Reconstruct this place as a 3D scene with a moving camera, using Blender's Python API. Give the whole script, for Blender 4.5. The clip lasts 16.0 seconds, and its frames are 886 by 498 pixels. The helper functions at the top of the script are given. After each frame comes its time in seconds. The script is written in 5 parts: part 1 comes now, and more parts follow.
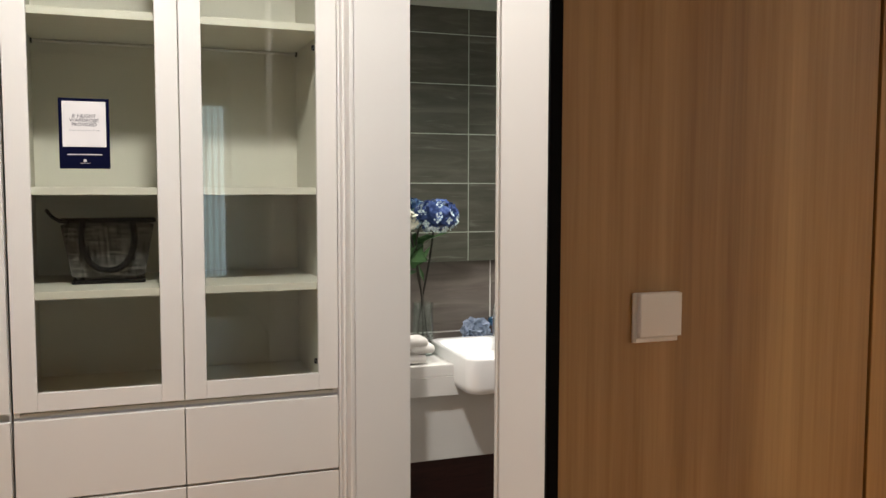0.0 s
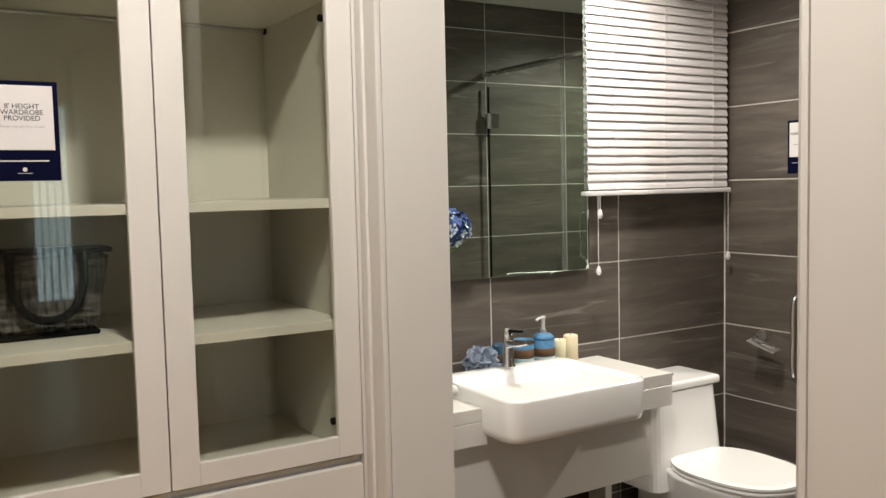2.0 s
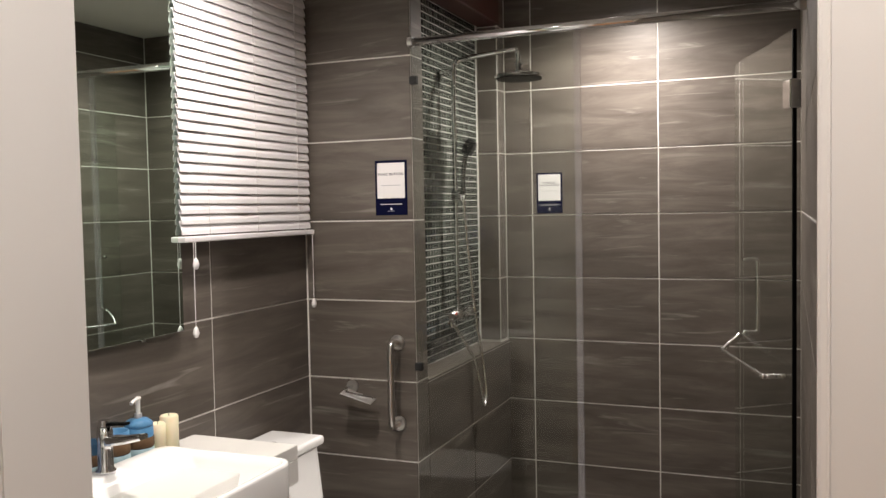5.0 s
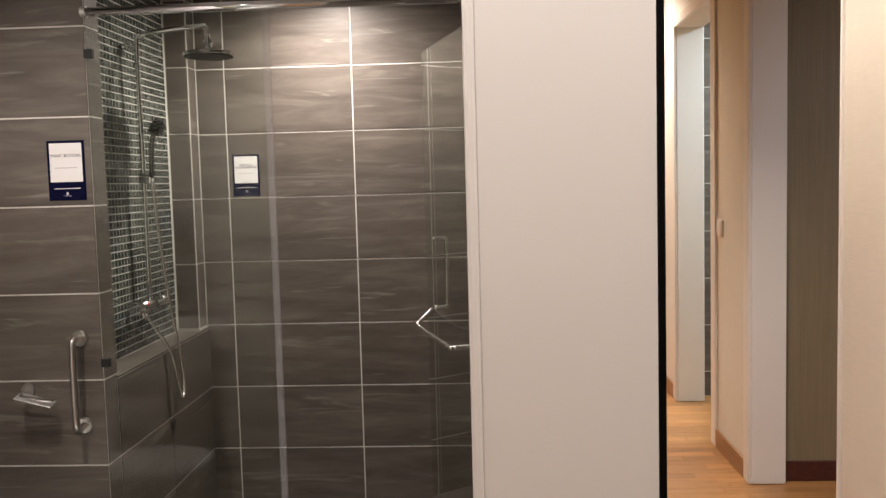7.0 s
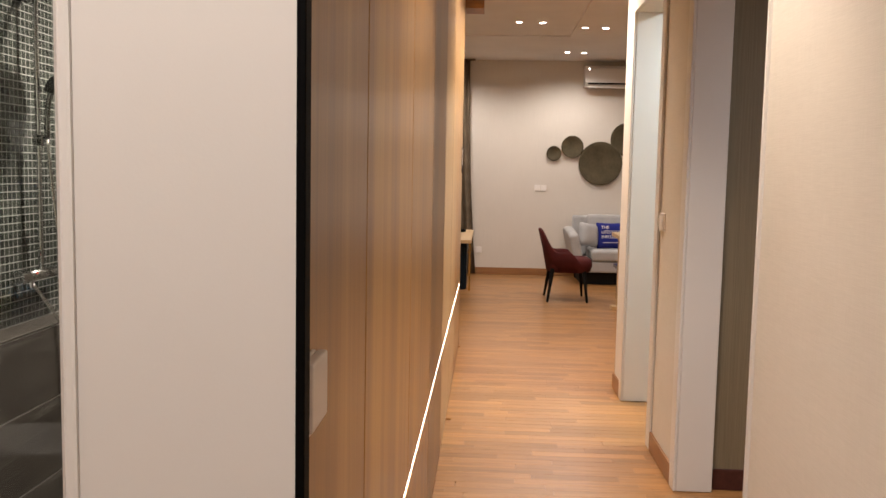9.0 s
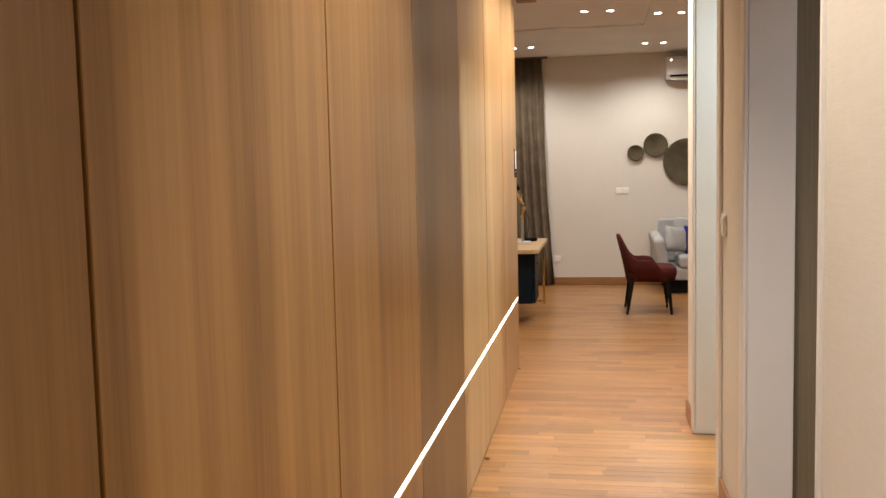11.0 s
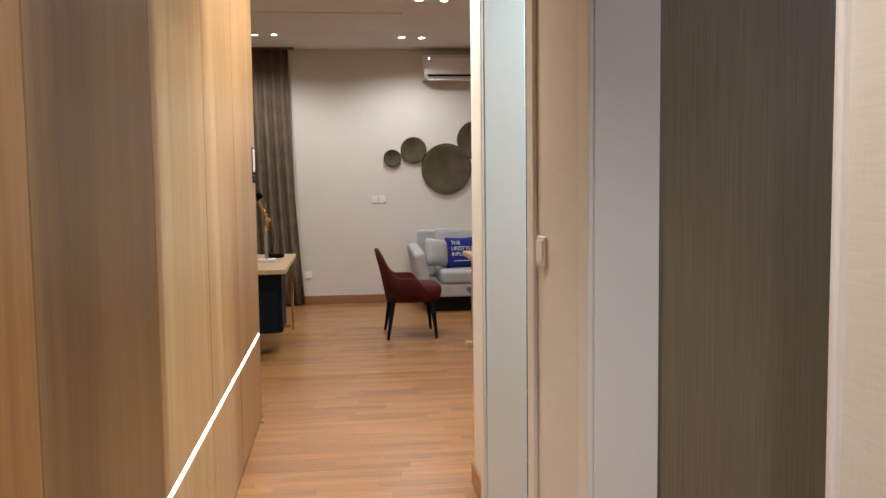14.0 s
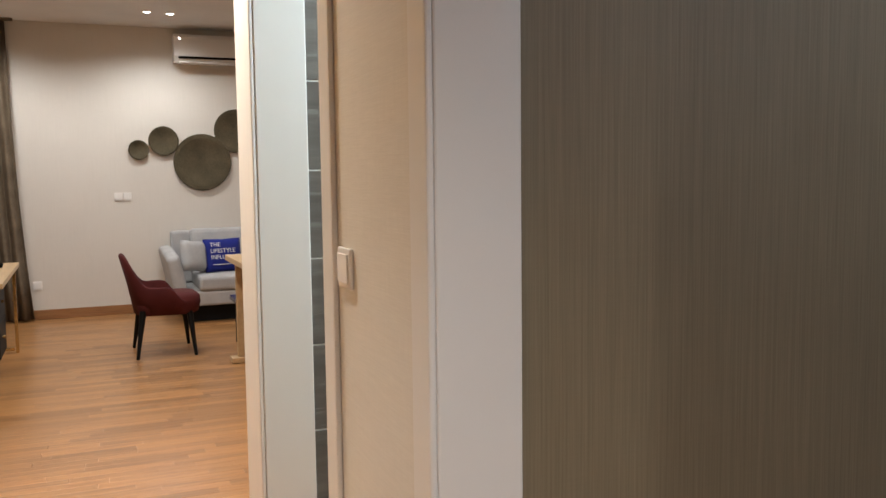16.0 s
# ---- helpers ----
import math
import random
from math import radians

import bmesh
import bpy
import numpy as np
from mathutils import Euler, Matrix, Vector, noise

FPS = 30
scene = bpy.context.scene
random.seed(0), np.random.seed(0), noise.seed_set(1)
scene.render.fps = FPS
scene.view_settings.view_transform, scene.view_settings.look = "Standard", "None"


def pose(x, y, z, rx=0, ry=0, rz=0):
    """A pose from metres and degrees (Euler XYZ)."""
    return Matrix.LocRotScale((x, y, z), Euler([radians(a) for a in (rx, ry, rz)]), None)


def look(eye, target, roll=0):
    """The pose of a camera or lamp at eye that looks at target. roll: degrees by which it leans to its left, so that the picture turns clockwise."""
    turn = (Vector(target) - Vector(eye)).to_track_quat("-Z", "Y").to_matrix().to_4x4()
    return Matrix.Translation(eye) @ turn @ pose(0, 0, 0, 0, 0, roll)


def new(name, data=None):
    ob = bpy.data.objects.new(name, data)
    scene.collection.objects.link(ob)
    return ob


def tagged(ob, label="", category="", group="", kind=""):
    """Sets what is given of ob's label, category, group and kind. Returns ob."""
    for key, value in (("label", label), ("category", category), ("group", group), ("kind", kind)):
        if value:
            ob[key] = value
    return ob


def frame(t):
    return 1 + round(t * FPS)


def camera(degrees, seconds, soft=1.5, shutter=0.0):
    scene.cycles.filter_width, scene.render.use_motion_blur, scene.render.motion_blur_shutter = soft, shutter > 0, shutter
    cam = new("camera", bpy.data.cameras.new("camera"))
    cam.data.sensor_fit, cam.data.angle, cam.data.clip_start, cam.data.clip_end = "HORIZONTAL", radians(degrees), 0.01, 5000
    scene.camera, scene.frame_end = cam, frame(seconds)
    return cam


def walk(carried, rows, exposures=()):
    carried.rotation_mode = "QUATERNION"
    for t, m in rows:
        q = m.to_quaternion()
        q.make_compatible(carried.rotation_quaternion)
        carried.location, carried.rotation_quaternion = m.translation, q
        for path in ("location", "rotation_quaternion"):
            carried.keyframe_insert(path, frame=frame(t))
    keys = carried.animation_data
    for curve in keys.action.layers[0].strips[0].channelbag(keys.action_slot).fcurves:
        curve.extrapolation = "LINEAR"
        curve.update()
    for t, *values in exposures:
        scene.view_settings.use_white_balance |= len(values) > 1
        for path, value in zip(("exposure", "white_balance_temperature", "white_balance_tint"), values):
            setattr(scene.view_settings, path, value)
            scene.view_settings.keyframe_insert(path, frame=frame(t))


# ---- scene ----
cam = camera(54.6, 16.0)
PATH = [
    (0, (0.966, 0.447, 1.368), (1.654, 2.320, 1.223), 0.1),
    (0.5, (0.901, 0.648, 1.364), (1.703, 2.473, 1.210), 0.3),
    (1, (0.799, 0.859, 1.365), (1.655, 2.659, 1.196), -1.1),
    (1.5, (0.695, 1.049, 1.372), (1.652, 2.798, 1.212), -1.3),
    (2, (0.652, 1.223, 1.387), (1.695, 2.923, 1.243), -1.3),
    (2.5, (0.601, 1.370, 1.403), (1.730, 3.016, 1.269), -1.0),
    (3, (0.611, 1.570, 1.385), (1.895, 3.099, 1.262), -0.2),
    (3.5, (0.645, 1.733, 1.391), (2.109, 3.091, 1.283), 0.0),
    (4, (0.653, 1.868, 1.412), (2.281, 3.025, 1.313), -0.6),
    (6.3, (0.666, 1.962, 1.435), (2.638, 2.263, 1.301), -1.6),
    (6.5, (0.671, 1.952, 1.434), (2.650, 2.198, 1.287), -1.8),
    (7, (0.678, 1.899, 1.435), (2.669, 1.997, 1.282), -1.5),
    (7.5, (0.689, 1.841, 1.418), (2.682, 1.816, 1.254), -1.5),
    (8, (0.690, 1.703, 1.409), (2.682, 1.721, 1.236), 0.3),
    (8.2, (0.724, 1.672, 1.399), (2.715, 1.721, 1.221), 0.8),
    (10.3, (1.187, 1.309, 1.390), (3.169, 1.539, 1.249), 0.0),
    (10.5, (1.256, 1.272, 1.383), (3.228, 1.571, 1.238), -0.5),
    (11, (1.518, 1.222, 1.375), (3.482, 1.563, 1.216), -1.3),
    (11.5, (1.702, 1.197, 1.386), (3.673, 1.494, 1.225), -0.1),
    (12, (1.930, 1.230, 1.381), (3.910, 1.457, 1.215), -0.6),
    (12.5, (2.141, 1.251, 1.376), (4.133, 1.282, 1.201), -1.2),
    (13, (2.304, 1.243, 1.377), (4.297, 1.190, 1.218), -1.1),
    (13.5, (2.503, 1.269, 1.375), (4.492, 1.127, 1.228), -1.5),
    (14, (2.707, 1.269, 1.368), (4.687, 1.034, 1.216), -0.7),
    (14.5, (2.895, 1.258, 1.359), (4.873, 1.002, 1.199), -0.2),
    (15, (3.037, 1.276, 1.378), (4.984, 0.852, 1.210), -1.3),
    (15.5, (3.235, 1.248, 1.375), (5.113, 0.580, 1.208), -1.2),
    (16, (3.361, 1.208, 1.363), (5.200, 0.439, 1.194), -0.7),
]
walk(cam, [(t, look(eye, target, roll)) for t, eye, target, roll in PATH], exposures=[(0.0, 0.16, 6450, 10), (1.0, 0.16, 6700, 10), (2.0, 0.0, 6800, 10), (4.0, -0.05, 6650, 13), (6.5, -0.08, 6800, 16), (8.0, -0.06, 6950, 18), (10.5, -0.02, 7050, 15), (11.2, 0.03, 6650, 11), (12.3, 0.14, 6350, 10), (13.5, -0.15, 6100, 10), (15.3, -0.14, 6150, 10), (16.0, -0.01, 6200, 10)])

# ---- world and lights ----
world = bpy.data.worlds.new("world")
scene.world = world
world.use_nodes = True
world.node_tree.nodes["Background"].inputs[0].default_value = (0.9, 0.95, 1.0, 1)
world.node_tree.nodes["Background"].inputs[1].default_value = 0.02

WARM, NEUTRAL, COOL = (1.0, 0.91, 0.79), (1.0, 0.965, 0.92), (0.76, 0.93, 1.0)


def spot(name, x, y, z, watts, colour, angle=110, blend=0.9, target=None, radius=0.04):
    data = bpy.data.lights.new(name, "SPOT")
    data.energy, data.color, data.spot_size, data.spot_blend, data.shadow_soft_size = watts, colour, radians(angle), blend, radius
    ob = new(name, data)
    ob.matrix_world = look((x, y, z), target or (x, y + 0.001, 0))
    return ob


CEIL, BATH_CEIL, BATH_FLOOR, SHOWER_FLOOR = 2.9, 2.47, -0.07, -0.125
DOWNLIGHTS = [(9.78, 1.27), (9.80, 1.03), (9.98, 0.585), (10.0, 0.37), (11.82, 0.595), (11.85, 0.385), (11.72, 1.9), (11.74, 2.1),
              (9.9, -0.9), (9.9, -1.2), (11.8, -1.3), (11.8, -1.55), (9.8, 2.9), (9.8, 3.15)]
CORRIDOR_LIGHTS = [(3.48, 1.20), (6.4, 1.18), (7.4, 1.18)]
BED_LIGHTS = [(1.10, 1.90), (0.0, -1.4), (-1.2, 1.0)]
BATH_LIGHTS = [(2.68, 3.28), (4.34, 2.62)]
for i, (x, y) in enumerate(DOWNLIGHTS):
    spot("ceiling_spot", x, y, CEIL - 0.06, 33 if i < 8 else 9, NEUTRAL, 156, 0.7, radius=0.03)
for (x, y), w, a in zip(CORRIDOR_LIGHTS, (165, 160, 170), (96, 140, 150)):
    spot("ceiling_spot", x, y, CEIL - 0.06, w, WARM, a, 0.9)
for (x, y), w in zip(BED_LIGHTS, (152, 11, 36)):
    spot("ceiling_spot", x, y, CEIL - 0.06, w, NEUTRAL, 168, 0.5, radius=0.10)
for (x, y), w, a in zip(BATH_LIGHTS, (104, 140), (150, 160)):
    spot("ceiling_spot", x, y, BATH_CEIL - 0.06, w, (1.0, 0.95, 0.88), a, 0.95)
spot("ceiling_spot", 5.55, -0.75, CEIL - 0.06, 270, COOL, 165, 0.5)
# added lamp, unseen: brightens the side room's jamb and wallpaper
spot("ceiling_spot", 3.0, -1.3, CEIL - 0.06, 82, (0.78, 0.86, 1.0), 165, 0.5)

# ---- materials ----


def material(name, colour, rough=0.5, metal=0.0, spec=None, coat=0.0):
    m = bpy.data.materials.new(name)
    m.use_nodes = True
    p = m.node_tree.nodes["Principled BSDF"]
    p.inputs["Base Color"].default_value = (*colour, 1)
    p.inputs["Roughness"].default_value, p.inputs["Metallic"].default_value = rough, metal
    if spec is not None:
        p.inputs["Specular IOR Level"].default_value = spec
    p.inputs["Coat Weight"].default_value = coat
    return m


def nodes_of(m):
    t = m.node_tree
    return t, t.nodes, t.links, t.nodes["Principled BSDF"]


def coords(m, scale, kind="Object", by_object=False, by_island=False):
    """Scaled texture coordinates, shifted at random for every object or island."""
    t, n, l, p = nodes_of(m)
    c = n.new("ShaderNodeTexCoord")
    mp = n.new("ShaderNodeMapping")
    mp.inputs["Scale"].default_value = scale
    source = c.outputs[kind]
    if by_object or by_island:
        r = n.new("ShaderNodeObjectInfo") if by_object else n.new("ShaderNodeNewGeometry")
        mul = n.new("ShaderNodeMath")
        mul.operation = "MULTIPLY"
        mul.inputs[1].default_value = 37.0
        l.new(r.outputs["Random" if by_object else "Random Per Island"], mul.inputs[0])
        add = n.new("ShaderNodeVectorMath")
        l.new(source, add.inputs[0])
        l.new(mul.outputs[0], add.inputs[1])
        source = add.outputs[0]
    l.new(source, mp.inputs[0])
    return mp.outputs[0]


def noise_tex(m, vec, scale, detail=4, rough=0.6, distort=0.0):
    t, n, l, p = nodes_of(m)
    x = n.new("ShaderNodeTexNoise")
    x.inputs["Scale"].default_value, x.inputs["Detail"].default_value = scale, detail
    x.inputs["Roughness"].default_value, x.inputs["Distortion"].default_value = rough, distort
    l.new(vec, x.inputs["Vector"])
    return x.outputs[0]


def ramp(m, fac, stops):
    t, n, l, p = nodes_of(m)
    r = n.new("ShaderNodeValToRGB")
    while len(r.color_ramp.elements) < len(stops):
        r.color_ramp.elements.new(0.5)
    for e, (pos, col) in zip(r.color_ramp.elements, stops):
        e.position, e.color = pos, (*col, 1)
    l.new(fac, r.inputs[0])
    return r.outputs[0]


def mix(m, a, b, fac, kind="MIX"):
    t, n, l, p = nodes_of(m)
    x = n.new("ShaderNodeMix")
    x.data_type, x.blend_type = "RGBA", kind
    for value, slot in ((fac, 0), (a, 6), (b, 7)):
        if isinstance(value, (int, float)):
            x.inputs[slot].default_value = value
        elif isinstance(value, tuple):
            x.inputs[slot].default_value = (*value, 1)
        else:
            l.new(value, x.inputs[slot])
    return x.outputs[2]


def set_colour(m, out):
    m.node_tree.links.new(out, m.node_tree.nodes["Principled BSDF"].inputs["Base Color"])


def bump(m, height, strength, distance=0.002):
    t, n, l, p = nodes_of(m)
    b = n.new("ShaderNodeBump")
    b.inputs["Strength"].default_value, b.inputs["Distance"].default_value = strength, distance
    l.new(height, b.inputs["Height"])
    l.new(b.outputs[0], p.inputs["Normal"])


def rough_from(m, fac, low, high):
    t, n, l, p = nodes_of(m)
    r = n.new("ShaderNodeMapRange")
    r.inputs["To Min"].default_value, r.inputs["To Max"].default_value = low, high
    l.new(fac, r.inputs[0])
    l.new(r.outputs[0], p.inputs["Roughness"])


def painted(name, colour, rough=0.5, wobble=0.04):
    m = material(name, colour, rough)
    v = coords(m, (1, 1, 1))
    a = noise_tex(m, v, 1.7, 3)
    b = noise_tex(m, v, 260, 2)
    dark = tuple(c * (1 - 2 * wobble) for c in colour)
    set_colour(m, ramp(m, a, [(0.3, dark), (0.7, colour)]))
    bump(m, b, 0.12, 0.0006)
    rough_from(m, a, rough - 0.06, rough + 0.06)
    return m


def wood(name, dark, mid, light, rough=0.38, grain=(28, 28, 0.55), per_object=False, per_island=False, fine=8.0, vary=1.0, fleck=0.40):
    """Wood with its grain along the axis that has the small scale."""
    m = material(name, mid, rough)
    v = coords(m, grain, by_object=per_object, by_island=per_island)
    a = noise_tex(m, v, 1.0, 5, 0.62, 0.35)
    v2 = coords(m, tuple(g * fine for g in grain), by_object=per_object, by_island=per_island)
    b = noise_tex(m, v2, 1.0, 3, 0.7)
    c = mix(m, ramp(m, a, [(0.32, dark), (0.5, mid), (0.70, light)]), ramp(m, b, [(0.32, tuple(x * 0.66 for x in mid)), (0.68, light)]), fleck)
    if per_object or per_island:
        t, n, l, p = nodes_of(m)
        r = n.new("ShaderNodeObjectInfo") if per_object else n.new("ShaderNodeNewGeometry")
        tone = ramp(m, r.outputs["Random" if per_object else "Random Per Island"], [(0.0, tuple(1 - vary * d for d in (0.26, 0.29, 0.32))), (0.5, (0.98, 0.97, 0.96)), (1.0, tuple(1 + vary * d for d in (0.18, 0.16, 0.12)))])
        c = mix(m, c, tone, 1.0, "MULTIPLY")
    set_colour(m, c)
    bump(m, b, 0.18, 0.0008)
    rough_from(m, a, rough - 0.05, rough + 0.08)
    return m


def wallpaper(name, dark, light, vertical=True, weave=0.4):
    m = material(name, light, 0.62)
    v = coords(m, (1, 1, 1))
    big = noise_tex(m, v, 2.2, 3)
    fine = noise_tex(m, coords(m, (240, 240, 3.0) if vertical else (14, 14, 520)), 1.0, 3, 0.7)
    cross = noise_tex(m, coords(m, (9, 9, 420) if vertical else (420, 420, 9)), 1.0, 3, 0.7)
    mid = tuple((a + b) / 2 for a, b in zip(dark, light))
    c = mix(m, ramp(m, fine, [(0.3, dark), (0.7, light)]), ramp(m, cross, [(0.3, dark), (0.7, light)]), weave)
    set_colour(m, mix(m, c, ramp(m, big, [(0.3, mid), (0.7, light)]), 0.35))
    bump(m, fine, 0.25, 0.0008)
    return m


def stone_tile(name, per_object=True):
    m = material(name, (0.16, 0.145, 0.13), 0.33)
    v = coords(m, (1.5, 6, 11), by_object=per_object)
    a = noise_tex(m, v, 1.4, 7, 0.62, 0.7)
    v2 = coords(m, (2.2, 10, 26), by_object=per_object)
    b = noise_tex(m, v2, 1.0, 5, 0.55, 0.9)
    base = ramp(m, a, [(0.28, (0.062, 0.052, 0.043)), (0.5, (0.100, 0.084, 0.071)), (0.75, (0.160, 0.138, 0.118))])
    vein = ramp(m, b, [(0.60, (0, 0, 0)), (0.72, (0.55, 0.55, 0.55))])
    t, n, l, p = nodes_of(m)
    set_colour(m, mix(m, base, (0.27, 0.25, 0.225), vein))
    g = noise_tex(m, coords(m, (1, 1, 1), by_object=per_object), 90, 3)
    bump(m, g, 0.1, 0.0006)
    rough_from(m, a, 0.38, 0.52)
    return m


def fabric(name, dark, light, scale=500, rough=0.85, sheen=0.0):
    m = material(name, light, rough)
    a = noise_tex(m, coords(m, (1, 1, 1)), 6, 3)
    b = noise_tex(m, coords(m, (1, 1, 1)), scale, 2)
    set_colour(m, mix(m, ramp(m, a, [(0.3, dark), (0.7, light)]), ramp(m, b, [(0.3, dark), (0.7, light)]), 0.5))
    bump(m, b, 0.4, 0.001)
    m.node_tree.nodes["Principled BSDF"].inputs["Sheen Weight"].default_value = sheen
    m.node_tree.nodes["Principled BSDF"].inputs["Specular IOR Level"].default_value = 0.25
    return m


def glass(name, tint=(0.93, 0.97, 0.95), face_gloss=0.04):
    """Thin clear pane: see-through with a fresnel gloss."""
    m = bpy.data.materials.new(name)
    m.use_nodes = True
    t = m.node_tree
    t.nodes.clear()
    out, mixer = t.nodes.new("ShaderNodeOutputMaterial"), t.nodes.new("ShaderNodeMixShader")
    clear, gloss, fres = t.nodes.new("ShaderNodeBsdfTransparent"), t.nodes.new("ShaderNodeBsdfGlossy"), t.nodes.new("ShaderNodeLayerWeight")
    clear.inputs[0].default_value = (*tint, 1)
    gloss.inputs["Roughness"].default_value = 0.0
    fres.inputs["Blend"].default_value = 0.5
    power, scale = t.nodes.new("ShaderNodeMath"), t.nodes.new("ShaderNodeMath")
    power.operation, scale.operation = "POWER", "MULTIPLY_ADD"
    power.inputs[1].default_value = 5.0
    scale.inputs[1].default_value, scale.inputs[2].default_value = 0.9, face_gloss
    t.links.new(fres.outputs["Facing"], power.inputs[0])
    t.links.new(power.outputs[0], scale.inputs[0])
    t.links.new(scale.outputs[0], mixer.inputs[0])
    t.links.new(clear.outputs[0], mixer.inputs[1])
    t.links.new(gloss.outputs[0], mixer.inputs[2])
    t.links.new(mixer.outputs[0], out.inputs[0])
    return m


def glow(name, colour, strength):
    m = material(name, colour, 0.5)
    p = m.node_tree.nodes["Principled BSDF"]
    p.inputs["Emission Color"].default_value = (*colour, 1)
    p.inputs["Emission Strength"].default_value = strength
    return m


M_WHITE = painted("white_lacquer", (0.735, 0.715, 0.68), 0.36, 0.015)
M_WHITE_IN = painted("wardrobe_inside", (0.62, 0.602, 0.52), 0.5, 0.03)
M_CEIL = painted("ceiling_paint", (0.80, 0.79, 0.77), 0.8)
M_WALL = wallpaper("beige_wallpaper", (0.575, 0.538, 0.468), (0.755, 0.716, 0.642), vertical=False)
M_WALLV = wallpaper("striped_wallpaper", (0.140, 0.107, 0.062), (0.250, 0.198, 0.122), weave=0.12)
M_FARWALL = wallpaper("living_wallpaper", (0.61, 0.57, 0.505), (0.72, 0.675, 0.605))
M_PANEL = wood("oak_veneer", (0.18, 0.081, 0.022), (0.33, 0.170, 0.050), (0.50, 0.30, 0.115), 0.34, (7.5, 7.5, 0.20), per_object=True, vary=0.25, fleck=0.28)
M_PANEL.node_tree.nodes["Principled BSDF"].inputs["Specular IOR Level"].default_value = 0.4
M_PANEL.node_tree.nodes["Principled BSDF"].inputs["Coat Weight"].default_value = 0.3
M_PANEL.node_tree.nodes["Principled BSDF"].inputs["Coat Roughness"].default_value = 0.24
# leaf tones with the veneer's sheen put into colour: one dull, one bright
M_PANEL_SHEEN_DARK = wood("oak_veneer_leaf_sheen_dark", (0.13, 0.070, 0.026), (0.23, 0.135, 0.055), (0.33, 0.21, 0.10), 0.36, (7.5, 7.5, 0.20), per_object=True, vary=0.1, fleck=0.28)
M_PANEL_SHEEN_PALE = wood("oak_veneer_leaf_sheen_pale", (0.31, 0.172, 0.068), (0.43, 0.258, 0.112), (0.55, 0.375, 0.19), 0.32, (7.5, 7.5, 0.20), per_object=True, vary=0.1, fleck=0.28)
M_FLOOR = wood("floor_plank", (0.21, 0.088, 0.027), (0.37, 0.18, 0.062), (0.46, 0.245, 0.095), 0.30, (2.2, 38, 38), per_object=True)
M_FLOOR_REST = wood("floor_plank_rest", (0.21, 0.088, 0.027), (0.37, 0.18, 0.062), (0.46, 0.245, 0.095), 0.30, (38, 2.2, 38), per_island=True)
M_SKIRT = wood("skirting_wood", (0.20, 0.085, 0.03), (0.30, 0.135, 0.05), (0.38, 0.19, 0.08), 0.35, (2, 2, 40))
M_MAROON = wood("maroon_and_shaded_wood", (0.035, 0.008, 0.006), (0.06, 0.014, 0.01), (0.085, 0.025, 0.018), 0.4, (2, 30, 30))
M_BLACK = material("black_edge", (0.003, 0.003, 0.003), 0.6, spec=0.05)
M_TILE = stone_tile("stone_tile")
M_GROUT = painted("grout", (0.66, 0.64, 0.60), 0.8)
M_GROUT_DIM = painted("mosaic_grout", (0.52, 0.51, 0.48), 0.8)
M_MOSAIC = material("mosaic_glaze", (0.022, 0.026, 0.022), 0.16)
M_CHROME = material("chrome", (0.78, 0.78, 0.79), 0.08, 1.0)
M_STEEL = material("brushed_steel", (0.55, 0.54, 0.52), 0.28, 1.0)
M_CERAMIC = material("white_ceramic", (0.87, 0.865, 0.85), 0.10, coat=0.5)
M_SWITCH = material("white_plastic", (0.82, 0.79, 0.75), 0.35)
M_GLASS = glass("clear_glass", (0.955, 0.968, 0.935))
M_SHOWER = glass("shower_glass", (0.94, 0.965, 0.945), 0.022)
M_SEAL = material("seal_plastic", (0.50, 0.50, 0.53), 0.4)
M_SEAL.node_tree.nodes["Principled BSDF"].inputs["Alpha"].default_value = 0.20
M_DARKCHROME = material("dark_chrome", (0.30, 0.30, 0.30), 0.18, 1.0)
M_MIRROR = material("mirror_silver", (0.68, 0.79, 0.72), 0.0, 1.0)
M_LED = glow("led_strip_light", (1.0, 0.97, 0.92), 14)
M_BULB = glow("downlight_lens", (1.0, 0.95, 0.88), 30)
M_NAVY = material("navy_print", (0.003, 0.004, 0.022), 0.75, spec=0.05)
M_PAPER = material("white_print", (0.74, 0.72, 0.72), 0.5)
M_INK = material("ink", (0.05, 0.05, 0.07), 0.6)
M_INK_GREY = material("ink_grey", (0.40, 0.40, 0.42), 0.6)

# ---- mesh helpers ----


def part(name, bm, mat, parent=None, label="", smooth=False):
    me = bpy.data.meshes.new(name)
    bm.to_mesh(me)
    bm.free()
    me.materials.append(mat)
    if smooth:
        for p in me.polygons:
            p.use_smooth = True
    ob = new(name, me)
    if parent is not None:
        ob.parent = parent
    if label:
        ob["label"] = label
    return ob


def thing(name, x, y, z, label, category, group="", kind="", turn=0):
    ob = new(name)
    ob.matrix_basis = pose(x, y, z, 0, 0, turn)
    ob.empty_display_size = 0.05
    return tagged(ob, label, category, group, kind)


def box(x0, y0, z0, x1, y1, z1, bevel=0.0, segments=2, bm=None):
    own = bm is None
    bm = bm or bmesh.new()
    r = bmesh.ops.create_cube(bm, size=1.0, matrix=Matrix.Translation(((x0 + x1) / 2, (y0 + y1) / 2, (z0 + z1) / 2)) @ Matrix.Diagonal((abs(x1 - x0), abs(y1 - y0), abs(z1 - z0), 1)))
    if bevel > 0:
        edges = {e for v in r["verts"] for e in v.link_edges}
        bmesh.ops.bevel(bm, geom=list(edges), offset=bevel, segments=segments, affect="EDGES", profile=0.5)
    return bm


